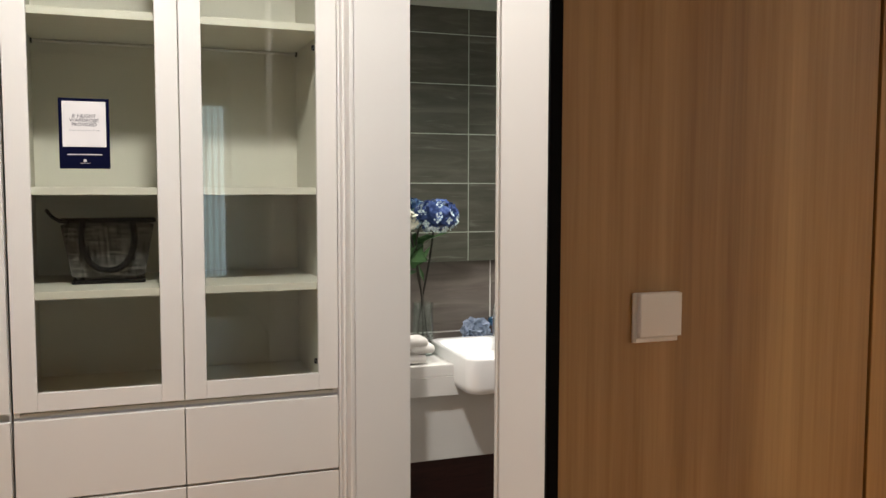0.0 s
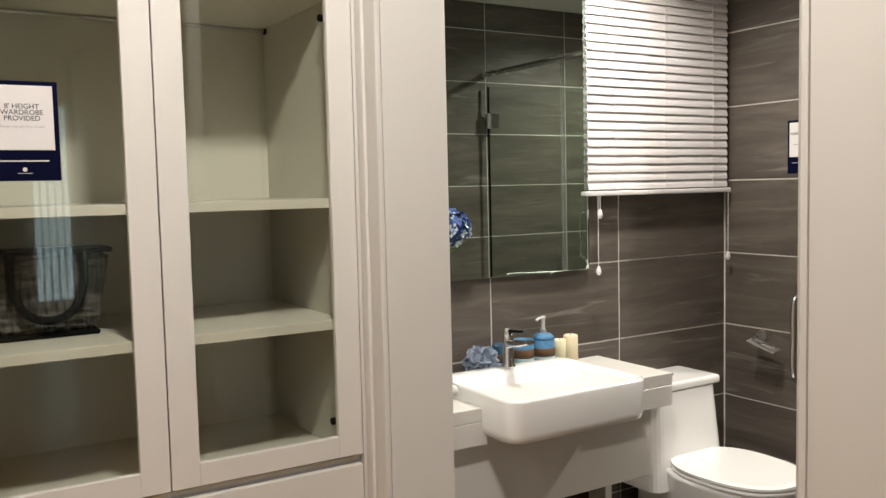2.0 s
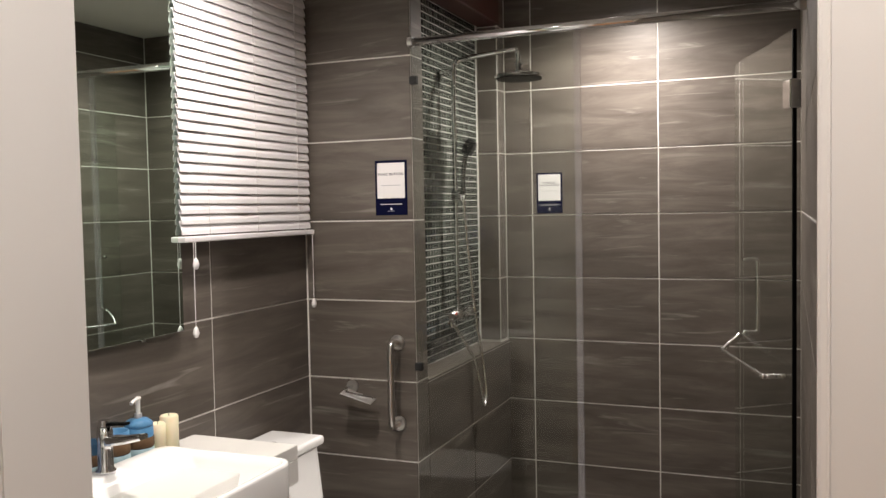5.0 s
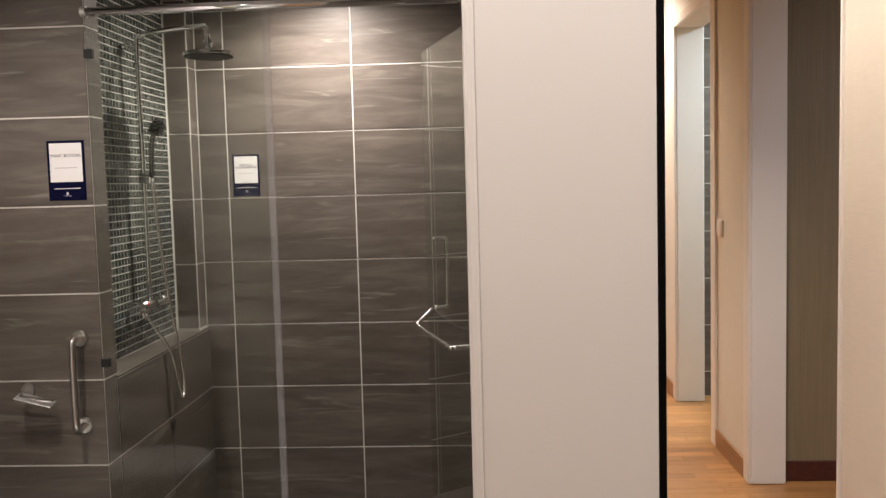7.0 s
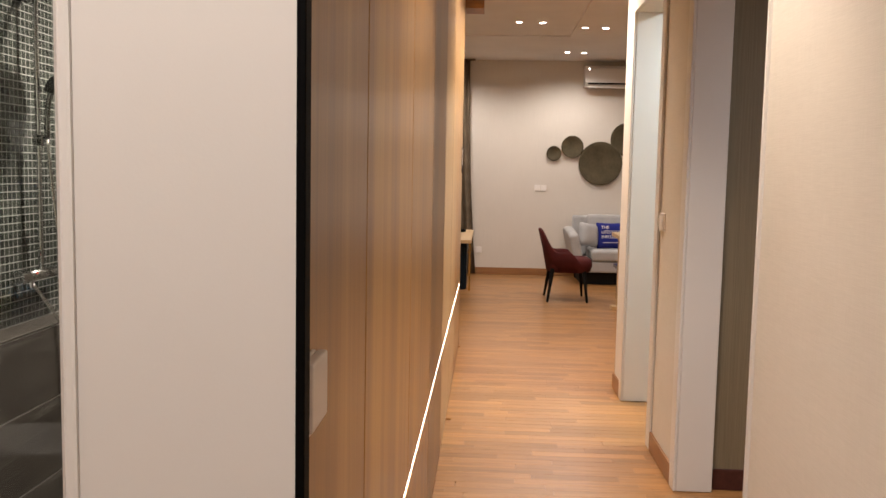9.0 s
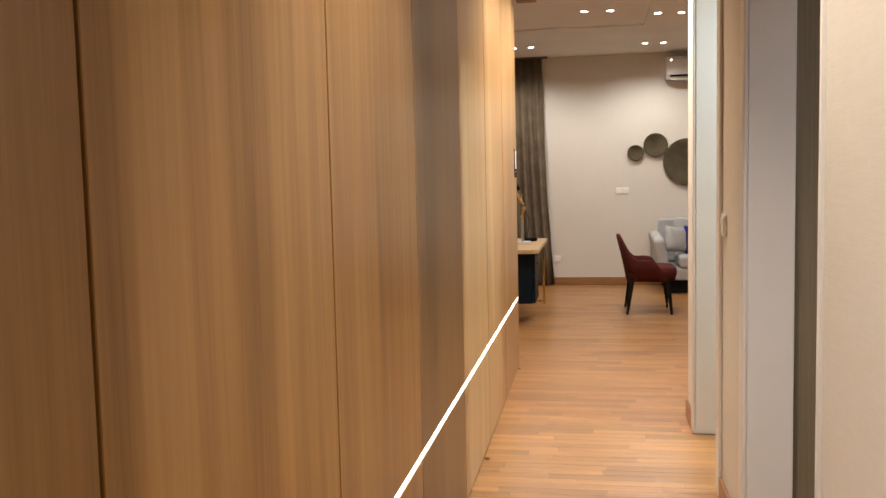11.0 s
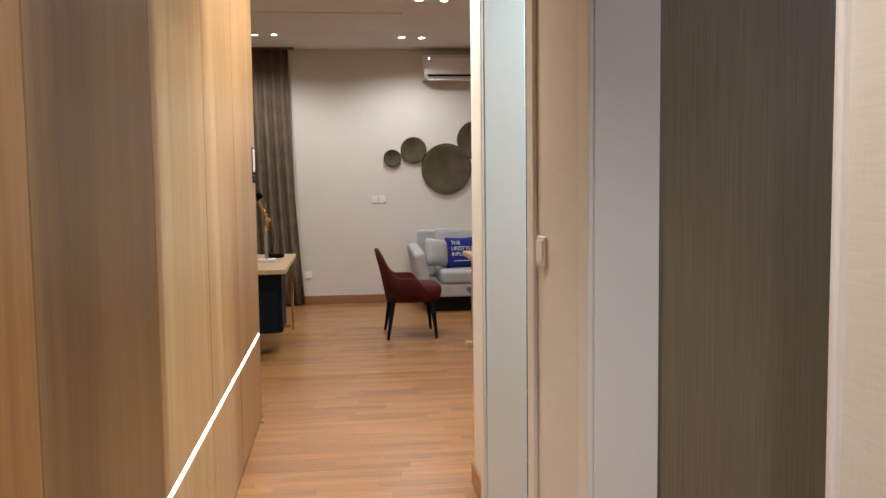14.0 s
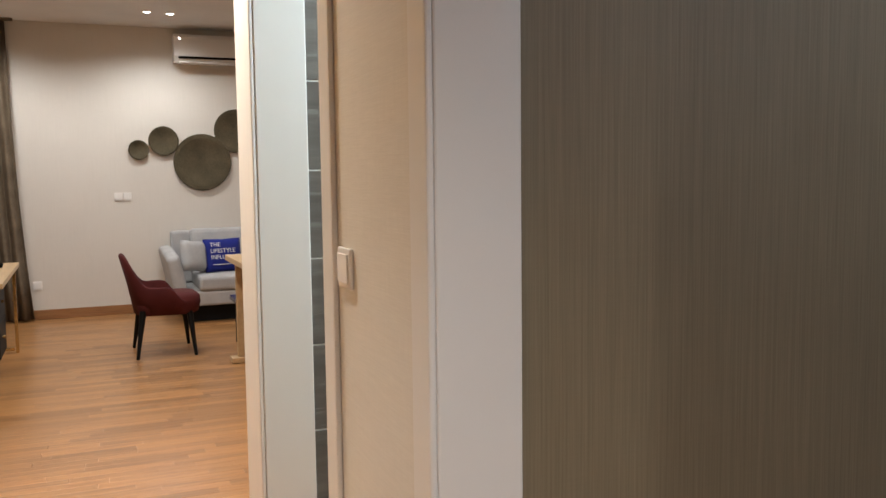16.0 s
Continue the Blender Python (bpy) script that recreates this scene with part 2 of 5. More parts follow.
def cyl(p0, p1, r0, r1=None, seg=20, bm=None, caps=True):
    bm = bm or bmesh.new()
    a, b = Vector(p0), Vector(p1)
    m = Matrix.Translation((a + b) / 2) @ (b - a).to_track_quat("Z", "Y").to_matrix().to_4x4()
    bmesh.ops.create_cone(bm, cap_ends=caps, segments=seg, radius1=r0, radius2=r0 if r1 is None else r1, depth=(b - a).length, matrix=m)
    return bm


def ball(c, r, bm=None, squash=(1, 1, 1), sub=2):
    bm = bm or bmesh.new()
    bmesh.ops.create_icosphere(bm, subdivisions=sub, radius=r, matrix=Matrix.Translation(c) @ Matrix.Diagonal((*squash, 1)))
    return bm


def lathe(profile, seg=28, centre=(0, 0, 0), bm=None):
    """Turned body from (radius, height) pairs about the z axis."""
    bm = bm or bmesh.new()
    rings = []
    for r, z in profile:
        rings.append([bm.verts.new((centre[0] + r * math.cos(2 * math.pi * i / seg), centre[1] + r * math.sin(2 * math.pi * i / seg), centre[2] + z)) for i in range(seg)])
    for a, b in zip(rings, rings[1:]):
        for i in range(seg):
            bm.faces.new((a[i], a[(i + 1) % seg], b[(i + 1) % seg], b[i]))
    if profile[0][0] > 0.0005:
        bm.faces.new(list(reversed(rings[0])))
    if profile[-1][0] > 0.0005:
        bm.faces.new(rings[-1])
    return bm


def tube(points, r, seg=12, bm=None, smooth_steps=6):
    """Round pipe through points, rounded by a spline."""
    bm = bm or bmesh.new()
    pts = [Vector(p) for p in points]
    path = []
    ext = [pts[0] * 2 - pts[1]] + pts + [pts[-1] * 2 - pts[-2]]
    for i in range(1, len(ext) - 2):
        for k in range(smooth_steps):
            t = k / smooth_steps
            a, b, c, d = ext[i - 1:i + 3]
            path.append(0.5 * ((2 * b) + (c - a) * t + (2 * a - 5 * b + 4 * c - d) * t * t + (3 * b - a - 3 * c + d) * t ** 3))
    path.append(pts[-1])
    rings, up = [], Vector((0.13, 0.31, 0.94))
    for i, p in enumerate(path):
        d = (path[min(i + 1, len(path) - 1)] - path[max(i - 1, 0)]).normalized()
        s = d.cross(up)
        s = s.normalized() if s.length > 0.01 else d.orthogonal().normalized()
        u = s.cross(d).normalized()
        rings.append([bm.verts.new(p + r * (math.cos(2 * math.pi * k / seg) * s + math.sin(2 * math.pi * k / seg) * u)) for k in range(seg)])
    for a, b in zip(rings, rings[1:]):
        for k in range(seg):
            bm.faces.new((a[k], a[(k + 1) % seg], b[(k + 1) % seg], b[k]))
    bm.faces.new(rings[0])
    bm.faces.new(list(reversed(rings[-1])))
    bmesh.ops.recalc_face_normals(bm, faces=bm.faces)
    return bm


def prism(outline, y0, y1, bm=None, axis="y"):
    """Extrudes an outline of (a, b) pairs along an axis."""
    bm = bm or bmesh.new()

    def at(a, b, h):
        return (a, h, b) if axis == "y" else (h, a, b) if axis == "x" else (a, b, h)
    lo = [bm.verts.new(at(a, b, y0)) for a, b in outline]
    hi = [bm.verts.new(at(a, b, y1)) for a, b in outline]
    bm.faces.new(lo)
    bm.faces.new(list(reversed(hi)))
    for i in range(len(lo)):
        j = (i + 1) % len(lo)
        bm.faces.new((lo[j], lo[i], hi[i], hi[j]))
    bmesh.ops.recalc_face_normals(bm, faces=bm.faces)
    return bm


def structure(name, bm, mat, label, category="wall"):
    return tagged(part(name, bm, mat), label, category, "", "structure")


def text(words, size, m, mat, parent, name="lettering", align="CENTER"):
    c = bpy.data.curves.new(name, "FONT")
    c.body, c.size, c.align_x, c.align_y, c.extrude = words, size, align, "CENTER", 0.0002
    c.offset = size * 0.008
    ob = new(name, c)
    dg = bpy.context.evaluated_depsgraph_get()
    me = bpy.data.meshes.new_from_object(ob.evaluated_get(dg))
    bpy.data.objects.remove(ob)
    me.materials.clear()
    me.materials.append(mat)
    o = new(name, me)
    o.parent = parent
    o.matrix_basis = m
    return o

# ---- structure ----


WOOD_Y, RIGHT_Y, FAR_X = 1.757, 0.686, 12.65
# walls around the bathroom
structure("wall_bath_north", box(1.83, 3.717, -0.15, 4.9, 3.86, CEIL), M_GROUT, "white grouted wall behind grey stone tiles")
structure("wall_bath_east_stub", box(3.596, 3.249, -0.15, 3.70, 3.717, CEIL), M_GROUT, "short wall carrying grey stone tiles beside the shower")
structure("wall_niche_back", box(3.70, 3.3675, -0.15, 4.9, 3.717, CEIL), M_GROUT_DIM, "niche wall carrying dark mosaic behind the shower")
structure("wall_shower_east", box(4.760, 1.785, -0.15, 4.9, 3.3675, CEIL), M_GROUT, "shower end wall carrying grey stone tiles")
structure("wall_bath_south", box(1.66, WOOD_Y + 0.024, -0.15, 4.760, 1.892, CEIL), M_GROUT, "partition between bathroom and corridor")
structure("wall_partition_east", box(4.9, WOOD_Y + 0.024, -0.0, 7.78, 1.90, CEIL), M_CEIL, "partition behind the wood panelling")
structure("wall_door_head", box(1.645, 1.905, 2.35, 1.83, 3.11, CEIL), M_WHITE, "white wall above the bathroom doorway")
structure("wall_jamb_left", box(1.645, 3.11, -0.07, 1.83, 3.86, CEIL), M_WHITE, "white painted wall end beside the wardrobe")
bm = box(1.615, 1.781, 0, 1.66, 1.905, CEIL)
box(1.615, 1.7125, 0, 1.634, 1.781, CEIL, bm=bm)
structure("wall_jamb_right", bm, M_WHITE, "white painted wall end beside the wood panelling")
structure("wall_jamb_lining", box(1.66, 1.8925, -0.07, 1.83, 1.905, 2.35), M_WHITE, "white door lining")
structure("ceiling_bath", box(1.83, 1.892, BATH_CEIL, 4.760, 3.717, BATH_CEIL + 0.05), M_CEIL, "white bathroom ceiling", "ceiling")
# bedroom shell
structure("wall_bed_west", box(-2.6, -5.0, 0, -2.5, 3.9, CEIL), M_WALL, "beige papered bedroom wall")
structure("wall_bed_north", box(-2.5, 3.80, 0, 1.645, 3.9, CEIL), M_WALL, "beige papered wall behind the wardrobe")
structure("wall_bed_south", box(-2.5, -5.1, 0, 2.3, -5.0, CEIL), M_WALL, "beige papered bedroom wall with the window")
structure("wall_bed_east", box(2.2, -5.0, 0, 2.3, 0.53, CEIL), M_WALL, "beige papered bedroom wall")
# right side of the corridor
structure("wall_right_near", box(2.2, 0.53, 0, 3.64, RIGHT_Y, CEIL), M_WALL, "beige papered corridor wall")
structure("wall_right_head", box(3.64, 0.528, 2.36, 4.655, RIGHT_Y, CEIL), M_WALL, "beige papered wall above the opening")
structure("wall_right_mid", box(4.655, 0.528, 0, 5.30, RIGHT_Y, CEIL), M_WALL, "beige papered wall with a light switch")
structure("wall_right_head_far", box(5.30, 0.516, 2.36, 6.17, RIGHT_Y, CEIL), M_WALL, "beige papered wall above the doorway")
structure("wall_right_far", box(6.17, 0.516, 0, 6.50, RIGHT_Y, CEIL), M_WHITE, "white painted wall end of the corridor")
structure("wall_side_room", box(4.69, -2.6, 0, 4.78, 0.5275, CEIL), M_WALLV, "brown striped wallpaper in the side room")
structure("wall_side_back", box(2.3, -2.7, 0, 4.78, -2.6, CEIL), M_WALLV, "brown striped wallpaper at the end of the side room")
structure("wall_second_bath", box(6.293, -1.6, 0, 6.42, 0.516, CEIL), M_GROUT, "wall of the second bathroom carrying stone tiles")
structure("wall_second_bath_back", box(4.78, -1.7, 0, 6.50, -1.6, CEIL), M_CEIL, "white back wall of the second bathroom")
# living room
structure("wall_living_east", box(FAR_X, -3.2, 0, FAR_X + 0.12, 4.2, CEIL), M_FARWALL, "light greige papered living room wall")
structure("wall_living_south", box(6.50, -3.3, 0, FAR_X + 0.12, -3.2, CEIL), M_FARWALL, "light greige papered living room wall")
structure("wall_living_west", box(6.42, -3.2, 0, 6.50, 0.50, CEIL), M_FARWALL, "light greige papered living room wall")
structure("wall_living_north", box(8.06, 4.2, 0, FAR_X + 0.12, 4.3, CEIL), M_FARWALL, "light greige papered living room wall")
structure("wall_living_stub", box(7.80, 1.83, 0, 8.06, 4.3, CEIL), M_FARWALL, "light papered wall end behind the panelling")
# ceilings
structure("ceiling_main", box(-2.6, -5.1, CEIL, 7.9, 4.3, CEIL + 0.05), M_CEIL, "white painted ceiling", "ceiling")
bm = box(7.9, -3.3, CEIL, FAR_X + 0.12, 0.68, CEIL + 0.14)
box(7.9, 2.7, CEIL, FAR_X + 0.12, 4.3, CEIL + 0.14, bm=bm)
box(10.6, 0.68, CEIL, FAR_X + 0.12, 2.7, CEIL + 0.14, bm=bm)
box(7.9, 0.68, CEIL + 0.015, 10.6, 2.7, CEIL + 0.14, bm=bm)
structure("ceiling_living", bm, M_CEIL, "white ceiling with a shallow recessed tray", "ceiling")
# floors under the boards and tiles
structure("floor", box(-2.6, -5.1, -0.10, 1.66, 3.9, -0.012), M_FLOOR_REST, "warm oak strip floor of the bedroom", "floor")
structure("floor_corridor", box(1.66, -3.3, -0.10, FAR_X + 0.12, 1.80, -0.012), M_SKIRT, "sub-floor under oak strips", "floor")
structure("floor_living", box(7.78, 1.80, -0.10, FAR_X + 0.12, 4.3, -0.012), M_SKIRT, "sub-floor under oak strips", "floor")
structure("floor_bath", box(1.66, 1.80, -0.2, 3.58, 3.80, BATH_FLOOR), M_TILE, "dark stone bathroom floor", "floor")
structure("floor_shower", box(3.58, 1.80, -0.25, 4.80, 3.40, SHOWER_FLOOR), M_TILE, "dark stone shower floor", "floor")

# ---- corridor: panelling, trims, switches ----
panelling = thing("wall_panelling", 1.645, WOOD_Y, 0, "warm oak veneer wall panelling with thin dark seams and an inset light strip", "wall panelling", kind="structure")
SEAMS = [1.645, 2.365, 3.25, 4.135, 5.05, 5.94, 6.815, 7.78]
STRIP_Z = 0.503
for a, b in zip(SEAMS, SEAMS[1:]):
    # tone steps from leaf to leaf, sheen included in the colour
    leaf = M_PANEL if a < 4 else M_PANEL_SHEEN_DARK if a < 5 else M_PANEL_SHEEN_PALE
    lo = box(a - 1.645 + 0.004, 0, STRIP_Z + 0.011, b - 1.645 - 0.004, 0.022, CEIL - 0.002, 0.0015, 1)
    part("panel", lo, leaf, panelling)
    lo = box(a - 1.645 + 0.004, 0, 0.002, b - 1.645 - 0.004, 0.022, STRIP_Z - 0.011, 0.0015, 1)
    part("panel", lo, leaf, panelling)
part("end_panel", box(7.782 - 1.645, 0.0, 0.002, 7.80 - 1.645, 0.143, CEIL - 0.002, 0.001, 1), M_PANEL_SHEEN_PALE, panelling)
part("seam_backing", box(0, 0.022, 0.002, 7.78 - 1.645, 0.0238, CEIL - 0.002), M_BLACK, panelling)
led = thing("led_strip", 1.65, WOOD_Y + 0.004, STRIP_Z, "white glowing LED strip let into the wood panelling", "light strip")
part("diffuser", box(0, 0, -0.0095, 6.13, 0.014, 0.0095, 0.002, 1), M_LED, led)
part("channel", box(0, 0.0142, -0.0105, 6.13, 0.0175, 0.0105), M_STEEL, led)
tagged(part("trim_black_edge", box(1.6125, 1.704, 0, 1.635, 1.7122, CEIL - 0.002, 0.001, 1), M_BLACK), "black metal corner profile between white jamb and wood panelling", "trim", "", "structure")
beam = thing("ceiling_beam", 7.84, 1.68, 2.68, "dark wood cased beam end below the ceiling", "beam", kind="structure")
part("casing", box(-0.04, -0.07, 0, 0.22, 0.077, CEIL - 2.683, 0.003, 1), M_SKIRT, beam)


def casing(name, x0, y0, x1, y1, z1, label, z0=0.0, mat=None):
    return tagged(part(name, box(x0, y0, z0, x1, y1, z1, 0.004, 2), mat or M_WHITE), label, "trim", "", "structure")


# door casings, stepped in two boards
casing("trim_bath_left", 1.629, 3.112, 1.6445, 3.20, 2.43, "white stepped door casing board")
casing("trim_bath_left_bead", 1.618, 3.165, 1.6288, 3.20, 2.43, "white door casing bead")
casing("trim_bath_right", 1.6125, 1.9052, 1.6148, 1.9185, 2.43, "white slim door casing board")
casing("trim_near_opening", 3.6402, 0.525, 3.655, 0.698, 2.40, "white casing round the corridor opening")
casing("trim_mid_left", 4.6405, RIGHT_Y + 0.0005, 4.722, RIGHT_Y + 0.014, 2.42, "white casing board beside the opening")
casing("trim_mid_jamb", 4.640, 0.528, 4.6548, RIGHT_Y, 2.36, "white door lining in shade")
casing("trim_mid_right", 5.215, RIGHT_Y + 0.0005, 5.302, RIGHT_Y + 0.014, 2.42, "white casing board beside the doorway")
casing("trim_far_left", 6.156, RIGHT_Y + 0.0005, 6.235, RIGHT_Y + 0.014, 2.43, "white casing board at the corridor's end")
casing("trim_far_head", 5.303, RIGHT_Y + 0.0005, 6.156, RIGHT_Y + 0.014, 2.43, "white casing board above the doorway", z0=2.36)
casing("trim_far_jamb", 6.154, 0.516, 6.1698, RIGHT_Y, 2.36, "white door lining of the second bathroom")


def skirting(name, x0, y0, x1, y1, label="reddish brown wooden skirting board", mat=None):
    return tagged(part(name, box(x0, y0, 0.0, x1, y1, 0.095, 0.004, 2), mat or M_SKIRT), label, "skirting", "", "structure")


skirting("baseboard_right_near", 2.21, RIGHT_Y + 0.0005, 3.638, RIGHT_Y + 0.013)
skirting("baseboard_right_mid", 4.723, RIGHT_Y + 0.0005, 5.214, RIGHT_Y + 0.013)
skirting("baseboard_right_far", 6.237, RIGHT_Y + 0.0005, 6.512, RIGHT_Y + 0.013)
# maroon wood here puts the side room's shade into the board's colour
skirting("baseboard_side_room", 4.677, -2.59, 4.6898, 0.525, "reddish wooden skirting board, coloured darker for the side room's shade", M_MAROON)
skirting("baseboard_living_east", FAR_X - 0.013, -3.19, FAR_X - 0.0005, 4.19)
skirting("baseboard_pier_end", 6.5005, 0.40, 6.513, RIGHT_Y)


def switch_plate(name, m, w, h, label, rockers=1, category="switch", deep=0.009):
    """Plate in its own x-z plane, front towards -y."""
    ob = thing(name, 0, 0, 0, label, category)
    ob.matrix_basis = m
    part("plate", box(-w / 2, 0, -h / 2, w / 2, deep, h / 2, 0.003, 2), M_SWITCH, ob)
    g = w / rockers
    for i in range(rockers):
        x = -w / 2 + g * (i + 0.5)
        part("rocker", box(x - g * 0.40, -0.004, -h * 0.36, x + g * 0.40, -0.0002, h * 0.36, 0.0015, 1), M_SWITCH, ob)
    return ob


card = thing("key_card_switch", 1.852, WOOD_Y, 1.135, "white plastic key card switch on the oak panelling", "switch")
part("back_plate", box(-0.047, -0.007, -0.045, 0.047, -0.0005, 0.045, 0.003, 2), M_SWITCH, card)
part("card_holder", box(-0.040, -0.020, -0.034, 0.047, -0.0072, 0.045, 0.003, 2), M_SWITCH, card)
part("lower_lip", box(-0.044, -0.012, -0.044, 0.044, -0.0073, -0.0345, 0.0015, 1), M_SWITCH, card)
switch_plate("light_switch", pose(5.145, RIGHT_Y + 0.0095, 1.168, 0, 0, 180), 0.092, 0.088, "white rocker light switch on beige wallpaper", 1)


def info_sign(name, m, w, h, head, label, small=True, fine=""):
    """Navy board with a white panel, in its own x-z plane, front towards -y."""
    ob = thing(name, 0, 0, 0, label, "sign")
    ob.matrix_basis = m
    part("board", box(-w / 2, 0, -h / 2, w / 2, 0.005, h / 2, 0.001, 1), M_NAVY, ob)
    part("white_panel", box(-w * 0.43, -0.0012, -h * 0.19, w * 0.43, -0.0002, h * 0.455, 0.0004, 1), M_PAPER, ob)
    for i, words in enumerate(head):
        text(words, h * 0.070, pose(0, -0.0014, h * (0.245 - 0.060 * i), 90), M_INK, ob)
    if fine:
        text(fine, h * 0.034, pose(0, -0.0014, h * 0.045, 90), M_INK_GREY, ob, "small_print")
    bars = [(-0.30, 0.045, 0.30, M_INK_GREY, 0.006)] if small and not fine else []
    if small and not head:
        bars += [(-0.22, 0.20, 0.22, M_INK, 0.014), (-0.34, 0.145, 0.34, M_INK, 0.014)]
    for x0, z, x1, mat, t in bars:
        part("small_print", box(x0 * w, -0.0016, z * h - t * h, x1 * w, -0.0013, z * h + t * h), mat, ob)
    part("footer_print", box(-w * 0.34, -0.0006, -h * 0.305, w * 0.34, -0.0001, -h * 0.293), M_PAPER, ob)
    part("emblem", cyl((0, -0.0008, -h * 0.385), (0, -0.0001, -h * 0.385), h * 0.022, seg=16), M_PAPER, ob)
    part("emblem_line", box(-w * 0.1, -0.0006, -h * 0.425, w * 0.1, -0.0001, -h * 0.42), M_PAPER, ob)
    return ob


info_sign("info_sign", pose(3.592, 3.338, 1.512, 0, 0, -90), 0.133, 0.207, ["PANIC BUTTON"], "navy and white info sign on grey stone tile")
info_sign("info_sign", pose(4.756, 3.034, 1.497, 0, 0, -90), 0.130, 0.198, ["STORAGE", "WATER HEATER"], "navy and white info sign on the shower wall")
info_sign("info_sign", pose(7.70, WOOD_Y - 0.004, 1.485, 0, 0, 0), 0.135, 0.20, [], "navy and white info sign beside the panelling", small=False)

# ---- wardrobe ----
W0, W1, WF = 0.635, 1.612, 3.205
ward = thing("wardrobe", W0, WF, 0, "white lacquered wardrobe with glazed double doors over drawers", "wardrobe")
ww, wd, wh = W1 - W0, 0.56, 2.44
part("side_panel", box(0, 0.02, 0, 0.018, wd, wh, 0.001, 1), M_WHITE, ward)
part("side_panel", box(ww - 0.018, 0.02, 0, ww, wd, wh, 0.001, 1), M_WHITE, ward)
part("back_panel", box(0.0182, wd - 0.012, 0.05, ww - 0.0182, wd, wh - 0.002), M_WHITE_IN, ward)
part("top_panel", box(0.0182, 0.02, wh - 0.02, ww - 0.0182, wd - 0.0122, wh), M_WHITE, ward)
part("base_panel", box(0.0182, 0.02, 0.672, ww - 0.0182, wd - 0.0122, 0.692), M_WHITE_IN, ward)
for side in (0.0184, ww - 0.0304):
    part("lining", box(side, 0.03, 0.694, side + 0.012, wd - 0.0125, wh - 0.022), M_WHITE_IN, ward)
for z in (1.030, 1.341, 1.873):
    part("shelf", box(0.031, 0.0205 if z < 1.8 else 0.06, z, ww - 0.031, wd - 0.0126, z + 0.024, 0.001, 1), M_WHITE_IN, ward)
part("hanging_rod", cyl((0.031, 0.525, 1.866), (ww - 0.031, 0.525, 1.866), 0.0045), M_STEEL, ward)
for x in (0.034, ww - 0.034):
    part("rod_socket", cyl((x - 0.003, 0.525, 1.866), (x + 0.003, 0.525, 1.866), 0.010), M_BLACK, ward)
mid = 1.1205 - W0
for x0, x1 in ((0.002, mid - 0.0015), (mid + 0.0015, ww - 0.002)):
    door = part("door", box(x0, 0, 0.70, x0 + 0.066, 0.019, wh, 0.0015, 1), M_WHITE, ward, "glazed white door")
    part("stile", box(x1 - 0.066, 0, 0.70, x1, 0.019, wh, 0.0015, 1), M_WHITE, door)
    part("bottom_rail", box(x0 + 0.0662, 0.0004, 0.70, x1 - 0.0662, 0.0186, 0.755, 0.0012, 1), M_WHITE, door)
    part("top_rail", box(x0 + 0.0662, 0.0004, wh - 0.066, x1 - 0.0662, 0.0186, wh, 0.0012, 1), M_WHITE, door)
    pane = part("glass_pane", box(x0 + 0.0664, 0.009, 0.7554, x1 - 0.0664, 0.0094, wh - 0.0665), M_GLASS, door)
    pane.visible_shadow = False
part("hinge", cyl((ww - 0.075, 0.03, 0.79), (ww - 0.06, 0.03, 0.79), 0.009), M_BLACK, ward)
part("hinge", cyl((ww - 0.075, 0.03, 1.815), (ww - 0.06, 0.03, 1.815), 0.009), M_BLACK, ward)
for z0, z1 in ((0.43, 0.674), (0.18, 0.422), (0.02, 0.172)):
    for x0, x1 in ((0.002, mid - 0.0015), (mid + 0.0015, ww - 0.002)):
        d = part("drawer", box(x0, 0.0, z0, x1, 0.019, z1, 0.0015, 1), M_WHITE, ward)
        part("finger_groove", box(x0, 0.0192, z1 + 0.0005, x1, 0.021, z1 + 0.0075), M_INK_GREY, d)
# the neighbouring wardrobe unit
side_unit = thing("wardrobe", W0 - 0.99, WF, 0, "white lacquered wardrobe unit with plain drawers and glazed doors", "wardrobe")
part("carcass", box(0, 0.03, 0, 0.985, wd, 2.44, 0.001, 1), M_WHITE, side_unit)
for i in range(2):
    part("door", box(0.002 + i * 0.4925, 0.0, 0.70, 0.4905 + i * 0.4925, 0.019, 2.44, 0.0015, 1), M_WHITE, side_unit)
    for z0, z1 in ((0.43, 0.674), (0.18, 0.422), (0.02, 0.172)):
        part("drawer", box(0.002 + i * 0.4925, 0.0, z0, 0.4905 + i * 0.4925, 0.019, z1, 0.0015, 1), M_WHITE, side_unit)
info_sign("info_sign", pose(0.852, WF - 0.0055, 1.522, 0, 0, 0), 0.139, 0.206, ["8' HEIGHT", "WARDROBE", "PROVIDED"], "navy and white wardrobe sign stuck on the glass door", fine="Design may vary from ID unit")
M_BAG = material("tweed", (0.013, 0.013, 0.013), 0.9, spec=0.05)
warp = noise_tex(M_BAG, coords(M_BAG, (120, 120, 14)), 1.0, 2)
weft = noise_tex(M_BAG, coords(M_BAG, (14, 14, 120)), 1.0, 2)
set_colour(M_BAG, mix(M_BAG, ramp(M_BAG, warp, [(0.42, (0.006, 0.006, 0.005)), (0.64, (0.20, 0.19, 0.17))]), ramp(M_BAG, weft, [(0.42, (0.006, 0.006, 0.005)), (0.64, (0.20, 0.19, 0.17))]), 0.5))
M_LEATHER = material("black_leather", (0.002, 0.002, 0.002), 0.6, spec=0.08)
part("filler_strip", box(ww + 0.0005, 0.0, 0, ww + 0.032, 0.03, wh, 0.001, 1), M_WHITE, ward)
bag = thing("handbag", 0.905, 3.455, 1.0542, "black and grey tweed tote bag with black leather handles", "bag")
